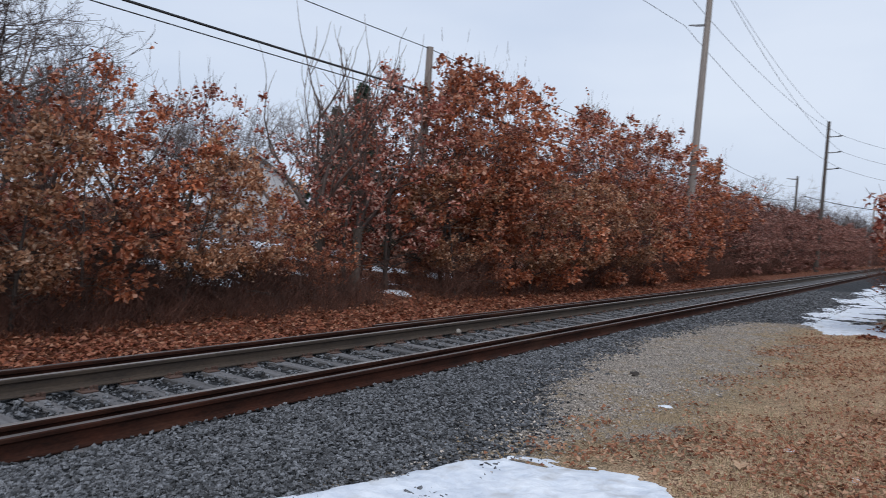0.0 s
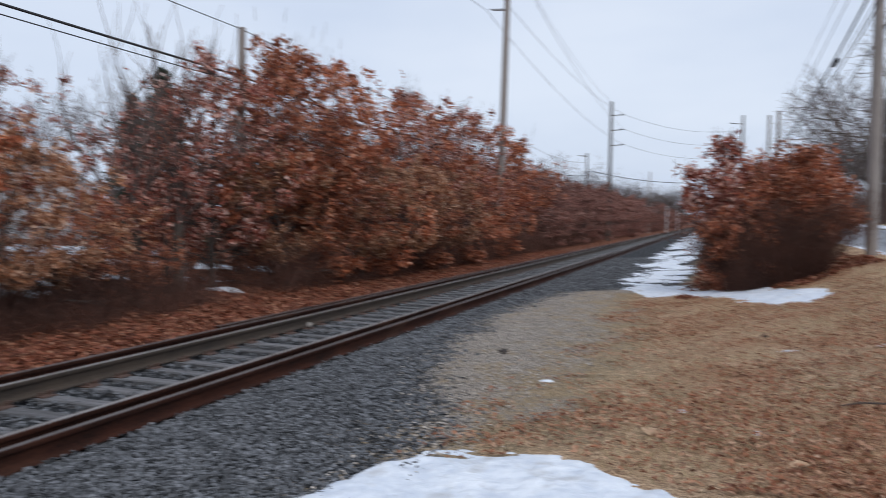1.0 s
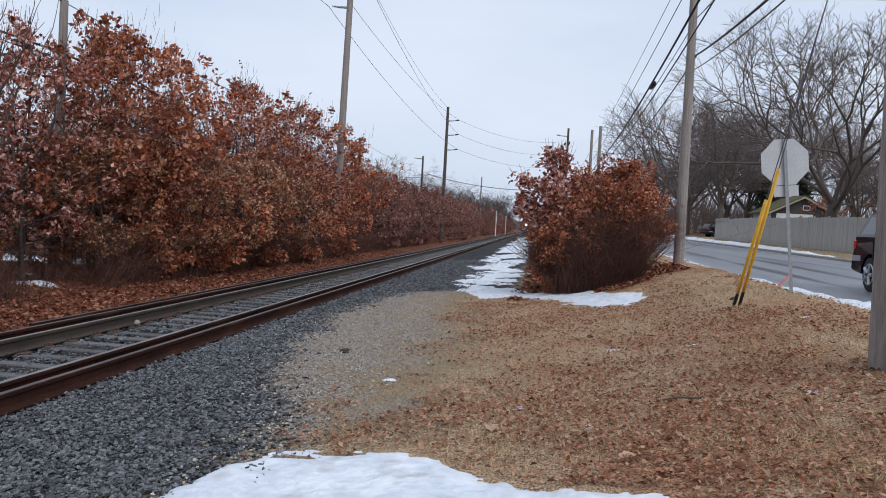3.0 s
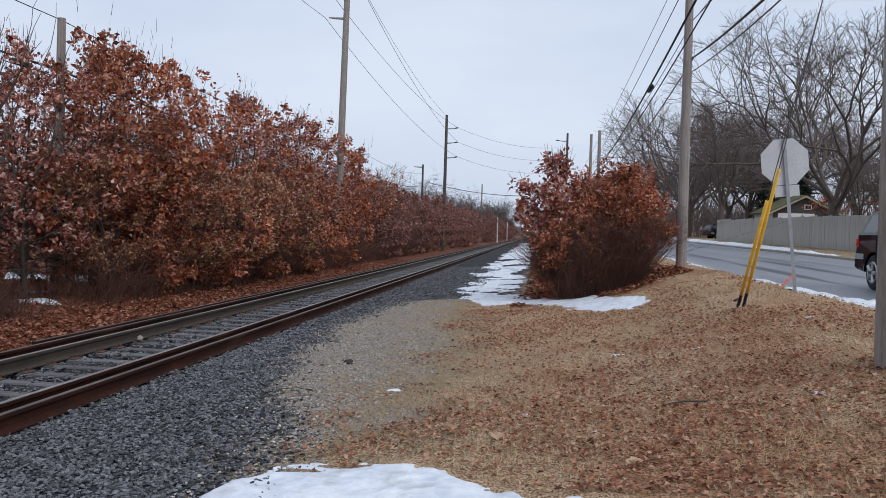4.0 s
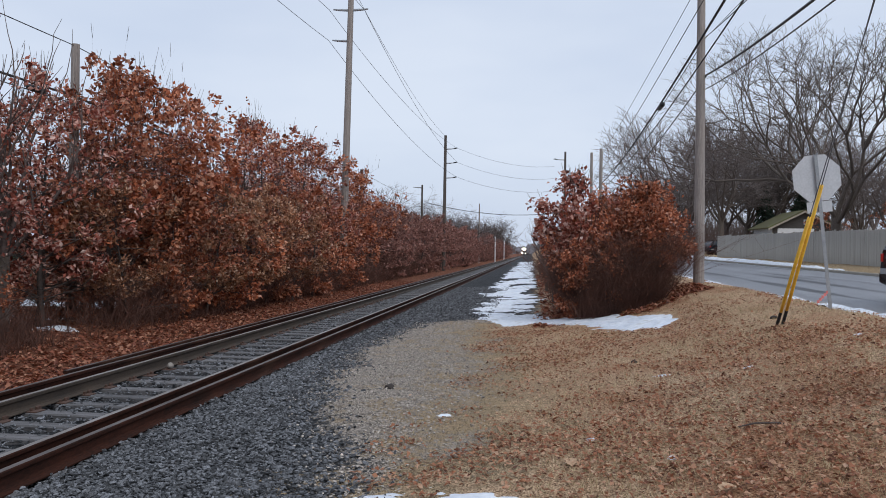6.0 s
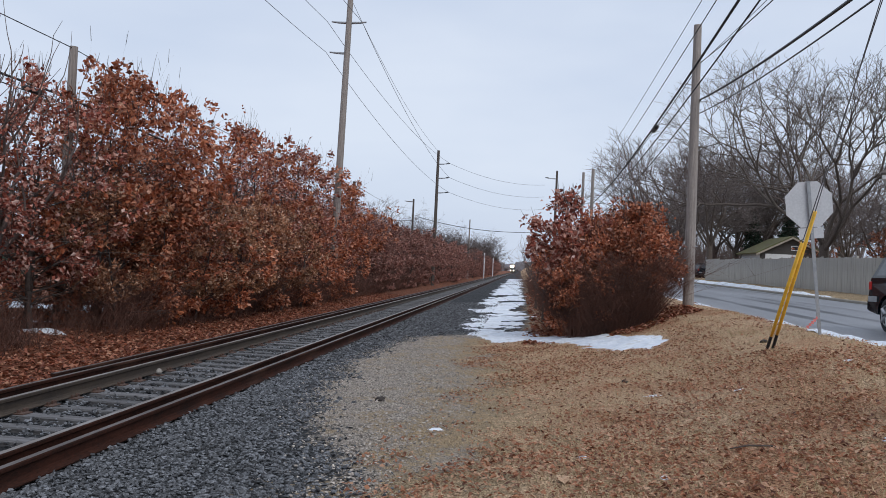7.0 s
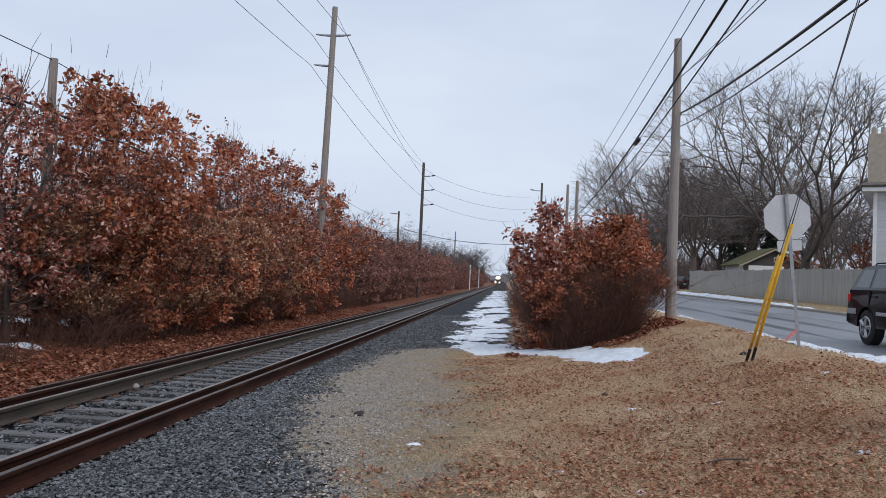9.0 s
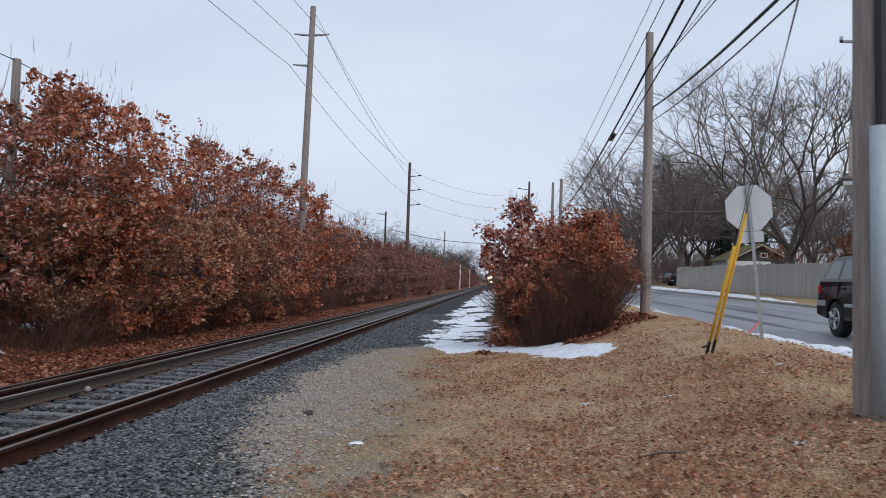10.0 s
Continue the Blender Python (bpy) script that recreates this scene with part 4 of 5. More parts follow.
# cables tied to the middle pole: height there and on the far pole
for zb, zc, r, off in ((8.16, 7.3, 0.012, 0.1), (7.04, 5.9, 0.018, 0.12)):
    wire((R1[0] + off, R1[1], zb), (R2[0] + off, R2[1], zc), 0.5, r, "black overhead cable between roadside poles")
# and back to the near pole
for za, zb, sag, r, words in ((5.3, 7.06, 0.13, 0.026, "black service cable sagging from the roadside pole"), (5.13, 6.67, 0.13, 0.014, "thin black service cable sagging from the roadside pole"),
                              (6.26, 8.16, 0.12, 0.012, "thin black service cable sagging from the roadside pole"), (6.36, 8.14, 0.05, 0.007, "thin black service cable sagging from the roadside pole")):
    wire((N1[0] + 0.05, N1[1], za), (R1[0] + 0.1, R1[1], zb), sag, r, words)
    wire((N1[0] + 0.05, N1[1], za), (N1[0] - 1.4, N1[1] - 30, za + 0.2), 0.4, r, words)
splice = part("cable_splice", tube(bmesh.new(), [(0, -0.45, 0), (0, -0.35, 0), (0, 0.35, 0), (0, 0.45, 0)], [0.03, 0.085, 0.085, 0.03], 10), M_CABLE, None)
splice.matrix_basis = pose(4.38, 25.0, 6.83, 0, 0, -1.3)
tagged(splice, "black splice case hanging on a roadside cable", "cable splice")

# lines on the hedge side
for zz, r in ((7.3, 0.013), (5.95, 0.03), (5.75, 0.014)):
    wire((-12, -14, zz + 0.25), (-12, 18.4, zz), 0.15, r, "dark overhead cable above the hedgerow")
    wire((-12, 18.4, zz), (-12, 53.4, zz + 0.3), 0.5, r, "dark overhead cable above the hedgerow")
    wire((-12, 53.4, zz + 0.3), (-12, 84, zz + 1.0), 0.5, r, "dark overhead cable above the hedgerow")
splice2 = part("cable_splice", tube(bmesh.new(), [(0, -0.4, 0), (0, -0.3, 0), (0, 0.3, 0), (0, 0.4, 0)], [0.03, 0.08, 0.08, 0.03], 10), M_CABLE, None)
splice2.matrix_basis = pose(-12, 16.8, 5.8)
tagged(splice2, "black splice case hanging on a cable", "cable splice")
for za, zb, xa, xb in ((14.8, 12.85, -0.95, 1.3), (14.8, 11.35, 0.95, 1.3), (13.15, 9.8, -0.95, 1.3)):
    wire((P1[0] + xa, P1[1], za), (P2[0] + xb, P2[1], zb), 0.9, 0.014, "thin grey power line", M_WIRE)
    wire((P1[0] + xa - 0.5, P1[1] - 62, za + 0.8), (P1[0] + xa, P1[1], za), 1.3, 0.014, "thin grey power line", M_WIRE)
    wire((P2[0] + xb, P2[1], zb), (4.2 - 1.4, 96, zb - 0.1), 0.7, 0.014, "thin grey power line", M_WIRE)
wire((P1[0] + 0.2, P1[1], 16.2), (P2[0], P2[1], 14.1), 0.8, 0.012, "thin grey power line", M_WIRE)
wire((-12, 88, 7.6), (5.0, 92, 7.0), 0.9, 0.035, "black cable crossing over the track")

# ---- guy wires with yellow guards ----
for ax, gz, length, top in ((3.98, 7.25, 2.2, 0.0), (3.9, 7.0, 1.75, 0.02)):
    foot = Vector((ax, 11.08 + top, float(ground_z(ax, 11.08)) - 0.02))
    head = Vector((N1[0], N1[1] + 0.1, gz))
    way = (head - foot).normalized()
    guy = thing("guy_wire", "steel guy wire in a yellow plastic guard staked in turf", "guy wire", "guy wires", at=foot)
    part("strand", tube(bmesh.new(), [(0, 0, 0), head - foot], 0.006, 6), M_WIRE, guy, "thin steel strand")
    part("guard", tube(bmesh.new(), [way * 0.3, way * 0.6, way * (0.3 + length)], [0.021, 0.024, 0.024], 10), M_YELLOW, guy, "yellow plastic guard", True)
    rod = bmesh.new()
    for k in range(9):
        tube(rod, [way * (0.03 + 0.03 * k), way * (0.05 + 0.03 * k)], [0.026, 0.02], 8)
    tube(rod, [way * -0.05, way * 0.33], 0.016, 8)
    part("grip", rod, M_CABLE, guy, "dark preformed grip at the anchor rod")

# ---- stop sign seen from behind ----
sign = thing("stop_sign", "grey aluminium back of an octagonal road sign on a leaning post", "road sign", at=(5.115, 12.35, float(ground_z(5.115, 12.35))))
sign.matrix_basis = sign.matrix_basis @ pose(0, 0, 0, 0, -6.2, 2)
part("post", tube(bmesh.new(), [(0, -0.03, -0.2), (0, -0.03, 2.55)], [0.036, 0.036], 4), M_GALV, sign, "galvanised steel channel post")
octo = [(0.38 * math.cos(radians(22.5 + 45 * k)) / math.cos(radians(22.5)), 2.17 + 0.38 * math.sin(radians(22.5 + 45 * k)) / math.cos(radians(22.5))) for k in range(8)]
part("sign_panel", prism(bmesh.new(), octo, 0.004, 0.008), M_SIGN, sign, "octagonal grey metal panel")
part("small_panel", boxed(-0.2, 0.2, 0.004, 0.008, 1.60, 1.78), M_SIGN, sign, "small rectangular grey metal panel")
for bz in (2.4, 1.95, 1.7):
    part("bolt", tube(bmesh.new(), [(0, -0.062, bz), (0, -0.03, bz)], 0.012, 6), M_GALV, sign)
ribbon = bmesh.new()
for k in range(5):
    box(ribbon, -0.05 - k * 0.04, -0.01 - k * 0.04, -0.05, -0.042, 0.26 - k * 0.035, 0.31 - k * 0.035)
part("ribbon", ribbon, mat("ribbon_pink", (0.75, 0.22, 0.2), 0.6, scale=8, fine=40), sign, "faded pink marker ribbon tied round the post")

# ---- sport utility car waiting on the road ----
M_PAINT = mat("car_paint_dark_green", (0.006, 0.012, 0.019), 0.1, second=(0.004, 0.009, 0.014), scale=2, fine=60, bump=0.0, spec=0.4)
M_GLASS = mat("car_glass_tinted", (0.03, 0.04, 0.05), 0.06, scale=2, fine=20, bump=0.0, spec=1.0)
M_TRIM = mat("car_trim_grey", (0.42, 0.43, 0.44), 0.4, scale=6, fine=40, bump=0.05)
M_TYRE = mat("tyre_rubber", (0.02, 0.02, 0.02), 0.85, scale=12, fine=80, bump=0.2)
M_RIM = mat("alloy_rim", (0.5, 0.5, 0.51), 0.35, 0.7, scale=10, fine=60, bump=0.05)
M_TAIL = mat("tail_lamp_red", (0.35, 0.012, 0.012), 0.25, scale=6, fine=40, bump=0.0)
tail_nodes = M_TAIL.node_tree.nodes["Principled BSDF"]
tail_nodes.inputs["Emission Color"].default_value = (1.0, 0.05, 0.03, 1)
tail_nodes.inputs["Emission Strength"].default_value = 0.08


def suv(label, at, turn):
    """Boxy car of the 1990s; its nose points along +x, rear bumper at x = 0."""
    half = 0.92
    ob = thing("suv", label, "car", "cars", at=at, turn=turn)

    def arch(cx, r=0.43, n=9):
        return [(cx + r * math.cos(math.pi * k / n), 0.36 + r * math.sin(math.pi * k / n)) for k in range(n + 1)]

    low = [(0.06, 0.42), (0.48, 0.36)] + arch(0.9)[::-1] + arch(3.59)[::-1] + [(4.3, 0.36), (4.5, 0.44), (4.56, 0.8), (4.42, 1.0), (4.2, 1.05), (3.15, 1.13), (0.06, 1.14), (0.01, 1.0), (0.0, 0.62)]
    bm = prism(bmesh.new(), low, -half, half)
    for v in bm.verts:
        if v.co.z > 0.9:
            v.co.y *= 0.965
    part("body", bm, M_PAINT, ob, "glossy dark green-black body")

    def side(z):
        return half * (0.965 - 0.17 * (z - 1.13) / 0.6)

    cab = [(0.07, 1.135), (0.34, 1.55), (0.5, 1.63), (0.9, 1.665), (2.1, 1.665), (2.42, 1.62), (3.16, 1.135)]
    bm = prism(bmesh.new(), cab, -1, 1)
    for v in bm.verts:
        v.co.y *= side(v.co.z)
    part("cabin", bm, M_PAINT, ob)

    def pane(name, pts, sgn, off, material, words=""):
        b = bmesh.new()
        out = [b.verts.new((x, sgn * (side(z) + off), z)) for x, z in pts]
        inn = [b.verts.new((x, sgn * (side(z) - 0.02), z)) for x, z in pts]
        b.faces.new(out)
        b.faces.new(inn[::-1])
        for i in range(len(pts)):
            j = (i + 1) % len(pts)
            b.faces.new((out[i], inn[i], inn[j], out[j]))
        bmesh.ops.recalc_face_normals(b, faces=b.faces[:])
        return part(name, b, material, ob, words)

    for sgn in (-1, 1):
        pane("window", [(0.27, 1.19), (0.93, 1.19), (0.98, 1.57), (0.50, 1.57)], sgn, 0.006, M_GLASS, "tinted rear quarter window")
        pane("window", [(1.05, 1.19), (1.72, 1.19), (1.72, 1.59), (1.09, 1.59)], sgn, 0.006, M_GLASS, "tinted rear door window")
        pane("window", [(1.83, 1.19), (2.9, 1.19), (2.42, 1.56), (2.32, 1.59), (1.83, 1.59)], sgn, 0.006, M_GLASS, "tinted front door window")
        s = sgn * half
        part("side_moulding", boxed(1.36, 3.1, min(s, s + sgn * 0.02), max(s, s + sgn * 0.02), 0.62, 0.69, bevel=0.006), M_TRIM, ob, "grey side moulding")
        part("side_moulding", boxed(0.05, 0.45, min(s, s + sgn * 0.02), max(s, s + sgn * 0.02), 0.62, 0.74, bevel=0.006), M_TRIM, ob, "grey bumper corner")
        for hx in (1.15, 1.95):
            part("door_handle", boxed(hx, hx + 0.16, min(s * 0.97, s * 0.97 + sgn * 0.035), max(s * 0.97, s * 0.97 + sgn * 0.035), 0.98, 1.02, bevel=0.006), M_PAINT, ob)
        for dx in (1.0, 1.78, 2.9):
            part("door_seam", boxed(dx, dx + 0.008, min(s * 0.97, s + sgn * 0.003), max(s * 0.97, s + sgn * 0.003), 0.5, 1.12), M_TYRE, ob)
        part("tail_lamp", boxed(-0.015, 0.1, min(s * 0.82, s * 0.985), max(s * 0.82, s * 0.985), 0.88, 1.06, bevel=0.01), M_TAIL, ob, "red tail lamp")
        part("roof_rail", tube(bmesh.new(), [(0.6, sgn * 0.62, 1.66), (0.7, sgn * 0.62, 1.71), (2.0, sgn * 0.62, 1.71), (2.1, sgn * 0.62, 1.66)], 0.016, 6), M_TYRE, ob, "black roof rail")
        part("mirror", boxed(2.62, 2.76, min(s * 0.98, s * 1.22), max(s * 0.98, s * 1.22), 1.12, 1.28, bevel=0.03), M_PAINT, ob, "door mirror")
        part("head_lamp", boxed(4.42, 4.53, min(s * 0.6, s * 0.95), max(s * 0.6, s * 0.95), 0.76, 0.9, bevel=0.01), M_GLASS, ob)
        for wx in (0.9, 3.59):
            wheel = thing("wheel", at=(wx, sgn * 0.8, 0.36))
            wheel.parent = ob
            tb = tube(bmesh.new(), [(0, -0.12, 0), (0, -0.1, 0), (0, 0.1, 0), (0, 0.12, 0)], [0.31, 0.36, 0.36, 0.31], 28)
            part("tyre", tb, M_TYRE, wheel, "black tyre")
            rb_ = bmesh.new()
            y0 = sgn * 0.118
            tube(rb_, [(0, y0, 0), (0, y0 + sgn * 0.012, 0)], [0.06, 0.05], 12)
            for k in range(5):
                a = k * math.tau / 5
                tube(rb_, [(0.04 * math.cos(a), y0 + sgn * 0.006, 0.04 * math.sin(a)), (0.215 * math.cos(a), y0 + sgn * 0.006, 0.215 * math.sin(a))], [0.04, 0.05], 6)
            for k in range(24):
                a, b2 = k * math.tau / 24, (k + 1) * math.tau / 24
                tube(rb_, [(0.215 * math.cos(a), y0 + sgn * 0.005, 0.215 * math.sin(a)), (0.215 * math.cos(b2), y0 + sgn * 0.005, 0.215 * math.sin(b2))], 0.018, 4, False)
            part("rim", rb_, M_RIM, wheel, "five-spoke alloy rim")
    part("rear_bumper", boxed(-0.09, 0.1, -half * 0.98, half * 0.98, 0.42, 0.66, bevel=0.03), M_PAINT, ob)
    part("front_bumper", boxed(4.45, 4.64, -half * 0.98, half * 0.98, 0.42, 0.66, bevel=0.03), M_PAINT, ob)
    rw = bmesh.new()
    pts = [(0.10, -0.72, 1.2), (0.10, 0.72, 1.2), (0.318, 0.62, 1.53), (0.318, -0.62, 1.53)]
    rw.faces.new([rw.verts.new((x - 0.012, y, z)) for x, y, z in pts])
    bmesh.ops.solidify(rw, geom=rw.faces[:], thickness=0.006)
    part("rear_window", rw, M_GLASS, ob, "tinted rear window")
    return ob


car_ob = suv("dark green sport utility car stopped on the wet road", (8.67, 16.75, float(road_z(8.6, 15.0)) - 0.0), -90)
far_car = tagged(copy_thing(car_ob, pose(19.4, 87, 1.95, 0, 0, 15)), "dark car parked beyond the end of the board fence", "car", "cars")

# ---- kerb and far verge ----
kerb = bmesh.new()
prism(kerb, [(15.2, -0.2), (15.2, 0.1), (15.23, 0.13), (15.4, 0.13), (15.4, -0.2)], 0, 1)
kerb_me_rows = list(np.arange(0, 150, 6.0))
M_KERB = mat("kerb_concrete", (0.34, 0.31, 0.26), 0.9, second=(0.22, 0.2, 0.17), scale=4, fine=50)
kerb_me = bpy.data.meshes.new("kerb_stone")
for v in kerb.verts:
    v.co.y *= 5.97
kerb.to_mesh(kerb_me)
kerb.free()
kerb_me.materials.append(M_KERB)
kerb_thing = thing("kerb", "tan concrete kerb along the far road edge", "kerb", kind="structure")
for ky in kerb_me_rows:
    za, zb = float(road_z(15.2, ky)), float(road_z(15.2, ky + 6))
    child("kerb_stone", kerb_me, kerb_thing, m=pose(0, ky, za, math.degrees(math.atan2(zb - za, 6)), 0, 0))


def far_kerb_field(X, Y):
    return interp(Y, [(38, -0.1), (44, 0.12), (52, 0.3), (80, 0.35)]) - np.abs(X - 15.75 - 0.15 * fbm(Y * 0.5, Y * 0.2, 2.0)) * 0.6 + 0.07 * fbm(X * 2, Y * 0.8, 3.0)


snow("snow_bank", "snow bank along the far kerb", 15.0, 17.0, 38, 110, 0.14, far_kerb_field, 0.14)

# ---- fence ----
fence = thing("fence", "tall weathered grey board fence across the road", "fence", at=(18, 0, 0))
fr = random.Random(4)
board_bm = boxed(0, 0.025, 0, 0.1455, -0.05, 1.92, bevel=0.003)
board_me = bpy.data.meshes.new("board")
board_bm.to_mesh(board_me)
board_bm.free()
board_me.materials.append(M_FENCE)
for i in range(17):
    y0 = 35.0 + i * 2.4
    zb = float(ground_z(18, y0 + 1.2))
    for k in range(16):
        child("board", board_me, fence, m=pose(fr.uniform(-0.014, 0.004), y0 + 0.02 + k * 0.148, zb + fr.uniform(-0.02, 0.02), 0, 0, 0))
    for rz in (0.4, 1.5):
        part("fence_rail", boxed(0.032, 0.08, y0, y0 + 2.38, zb + rz, zb + rz + 0.1), M_FENCE, fence)
    part("fence_post", boxed(0.0, 0.1, y0 - 0.06, y0 + 0.04, zb - 0.2, zb + 1.98), M_FENCE, fence)

# ---- buildings ----
M_SIDING = mat("siding_grey_white", (0.55, 0.56, 0.58), 0.8, second=(0.42, 0.43, 0.45), scale=2, fine=30, bump=0.2, stretch=(0.3, 0.3, 6))
M_SHINGLE = mat("roof_shingle_grey", (0.16, 0.14, 0.13), 0.9, second=(0.09, 0.08, 0.075), scale=5, fine=40, bump=0.4)
M_MOSS = mat("roof_moss", (0.13, 0.14, 0.05), 0.95, second=(0.11, 0.09, 0.06), scale=2, fine=30, bump=0.5)
M_WHITE = mat("white_paint", (0.78, 0.78, 0.78), 0.6, second=(0.66, 0.66, 0.67), scale=3, fine=40, bump=0.1)
M_DARKWOOD = mat("dark_siding", (0.09, 0.08, 0.075), 0.85, second=(0.05, 0.045, 0.042), scale=3, fine=40, bump=0.3, stretch=(0.5, 0.5, 5))
M_CHIMNEY = mat("chimney_stucco", (0.42, 0.37, 0.30), 0.9, second=(0.30, 0.26, 0.21), scale=4, fine=40, bump=0.4)


def roof_planes(quads, thick=0.14):
    bm = bmesh.new()
    for q in quads:
        bm.faces.new([bm.verts.new(p) for p in q])
    bmesh.ops.recalc_face_normals(bm, faces=bm.faces[:])
    bmesh.ops.solidify(bm, geom=bm.faces[:], thickness=thick)
    return bm


house = thing("house", "pale grey two-storey house with a tan chimney", "house", "houses", at=(19.8, 42.2, 0.7), turn=-27)
part("wall", boxed(0, 9, 0, 9, -0.5, 7.0), M_SIDING, house, "pale grey siding wall")
part("corner_board", boxed(-0.02, 0.16, -0.03, 0.16, -0.5, 6.98), M_WHITE, house, "white corner board")
part("eave", boxed(-0.55, 9.55, -0.55, 9.55, 7.0, 7.22), M_WHITE, house, "white eave board")
e, t = (-0.6, 9.6), 10.6
part("roof", roof_planes([((e[0], e[0], 7.2), (e[1], e[0], 7.2), (6.2, 4.5, t), (2.4, 4.5, t)), ((e[0], e[1], 7.2), (e[1], e[1], 7.2), (6.2, 4.5, t), (2.4, 4.5, t)),
                          ((e[0], e[0], 7.2), (e[0], e[1], 7.2), (2.4, 4.5, t)), ((e[1], e[0], 7.2), (e[1], e[1], 7.2), (6.2, 4.5, t))]), M_SHINGLE, house, "grey shingle hip roof")
chim = part("chimney", boxed(-0.3, 0.65, -0.45, 0.5, 7.2, 10.1, bevel=0.02), M_CHIMNEY, house, "tan stucco chimney")
for cx in (0.3, 0.75):
    part("chimney_pot", tube(bmesh.new(), [(cx - 0.35, 0.05, 10.1), (cx - 0.35, 0.05, 10.5)], [0.17, 0.14], 10), M_CHIMNEY, chim)
for wz in (1.6, 4.6):
    win = part("window", boxed(2.4, 3.5, -0.03, 0.02, wz, wz + 1.5), M_WHITE, house, "white window frame")
    part("pane", boxed(2.48, 3.42, -0.05, -0.034, wz + 0.08, wz + 1.42), M_GLASS, win)

garage = thing("garage", "small dark gabled garage with a mossy roof and white door", "garage", "houses", at=(27.3, 80, 2.45), turn=0)
gw, gd = 3.0, 6.5
bm = prism(bmesh.new(), [(-gw, -0.5), (gw, -0.5), (gw, 2.5), (0, 4.0), (-gw, 2.5)], 0, gd)
part("wall", bm, M_DARKWOOD, garage, "dark board wall")
part("side_wall", boxed(-gw - 0.03, -gw - 0.003, 0, gd, -0.5, 2.45), M_SIDING, garage, "pale grey side wall")
part("roof", roof_planes([((0, -0.4, 4.1), (0, gd + 0.4, 4.1), (-gw - 0.5, gd + 0.4, 2.3), (-gw - 0.5, -0.4, 2.3)), ((0, -0.4, 4.1), (0, gd + 0.4, 4.1), (gw + 0.5, gd + 0.4, 2.3), (gw + 0.5, -0.4, 2.3))]), M_MOSS, garage, "moss-grown shingle roof")
for sgn in (-1, 1):
    part("fascia", roof_planes([((0, -0.45, 4.12), (0, -0.45, 3.94), (sgn * (gw + 0.5), -0.45, 2.14), (sgn * (gw + 0.5), -0.45, 2.32))], 0.04), M_CHIMNEY, garage, "pale fascia board")
part("door", boxed(-2.5, 1.0, -0.05, 0.0, 0, 2.35), M_WHITE, garage, "white garage door")
gwin = part("window", boxed(0.0, 0.7, -0.05, 0.0, 2.75, 3.25), M_WHITE, garage, "small white gable window")
part("pane", boxed(0.08, 0.62, -0.06, -0.052, 2.83, 3.17), M_GLASS, gwin)

cottage = thing("house", "grey house half hidden behind the hedgerow", "house", "houses", at=(-41, 38, 0.2), turn=40)
part("wall", prism(bmesh.new(), [(-3.5, -0.5), (3.5, -0.5), (3.5, 3.4), (0, 5.6), (-3.5, 3.4)], 0, 8), M_SIDING, cottage, "grey siding wall")
part("roof", roof_planes([((0, -0.3, 5.75), (0, 8.3, 5.75), (-4, 8.3, 3.2), (-4, -0.3, 3.2)), ((0, -0.3, 5.75), (0, 8.3, 5.75), (4, 8.3, 3.2), (4, -0.3, 3.2))]), M_SHINGLE, cottage, "grey shingle roof")

# ---- bare trees ----
BARE = [forked_tree(51, 15.5, "large leafless tree with wide arching limbs", 7, 7, 2.7, 1.0, material=M_BARK),
        forked_tree(52, 12.0, "leafless tree with forking grey-brown branches", 5, 6, 2.6, 0.7, material=M_TWIG),
        bare_tree("bare_tree", 53, 11.0, "leafless tree with fine grey-brown twigs", 4, 0.8, kids=(3, 5)),
        bare_tree("bare_sapling", 54, 7.2, "thin leafless sapling rising above the hedgerow", 2, 0.22, group="bare saplings", kids=(1, 3), up=0.12, spread=0.4)]
used_bare = set()


def bare(k, x, y, turn, scale):
    ob = BARE[k]
    first = ob.name not in used_bare
    used_bare.add(ob.name)
    return put(ob, x, y, turn, scale, first)


bare(0, 19.8, 51.5, 20, 1.14)
rng = random.Random(61)
for x, y, s in ((29, 70, 1.0), (33, 62, 0.9), (27, 58, 0.85), (31, 95, 1.15), (25, 100, 1.15), (20.5, 84, 1.1), (25, 92, 1.1), (33, 88, 1.1), (20, 98, 1.15), (28, 104, 1.2), (21, 114, 1.2), (36, 78, 1.1), (30, 97, 1.1), (20, 128, 1.3), (27, 140, 1.3), (40, 70, 1.0), (36, 54, 0.9), (19.6, 106, 1.0), (23, 120, 1.2), (37, 92, 1.2), (28, 92, 1.1)):
    bare(rng.choice((1, 2)), x + rng.uniform(-1, 1), y + rng.uniform(-1.5, 1.5), rng.uniform(0, 360), s * (1.35 if y > 83 else 1.0))
for x, y, s in ((-19, 8.5, 0.95), (-22, 3, 1.0), (-18, 1.5, 0.9), (-24, 13, 0.85), (-23, 24, 0.62), (-27, 21, 0.7), (-31, 27, 0.7), (-21, 5.5, 0.95), (-26, 8, 0.9), (-34, 42, 0.7), (-28, 48, 0.7), (-16, 44, 0.66), (-14.5, 48, 0.68), (-14, 52, 0.7), (-14, 56, 0.7), (-13.5, 60, 0.7), (-14, 65, 0.7), (-13.5, 70, 0.68), (-14, 76, 0.7), (-13, 82, 0.7), (-15, 100, 0.85), (-13, 112, 0.8), (-11, 128, 0.8), (-12, 150, 0.8), (-10, 175, 0.9), (-11, 205, 1.0), (-9.5, 240, 1.0), (-12, 270, 1.1)):
    bare(rng.choice((1, 2, 2, 2)), x, y, rng.uniform(0, 360), s * (1.25 if y > 95 else 1.0))
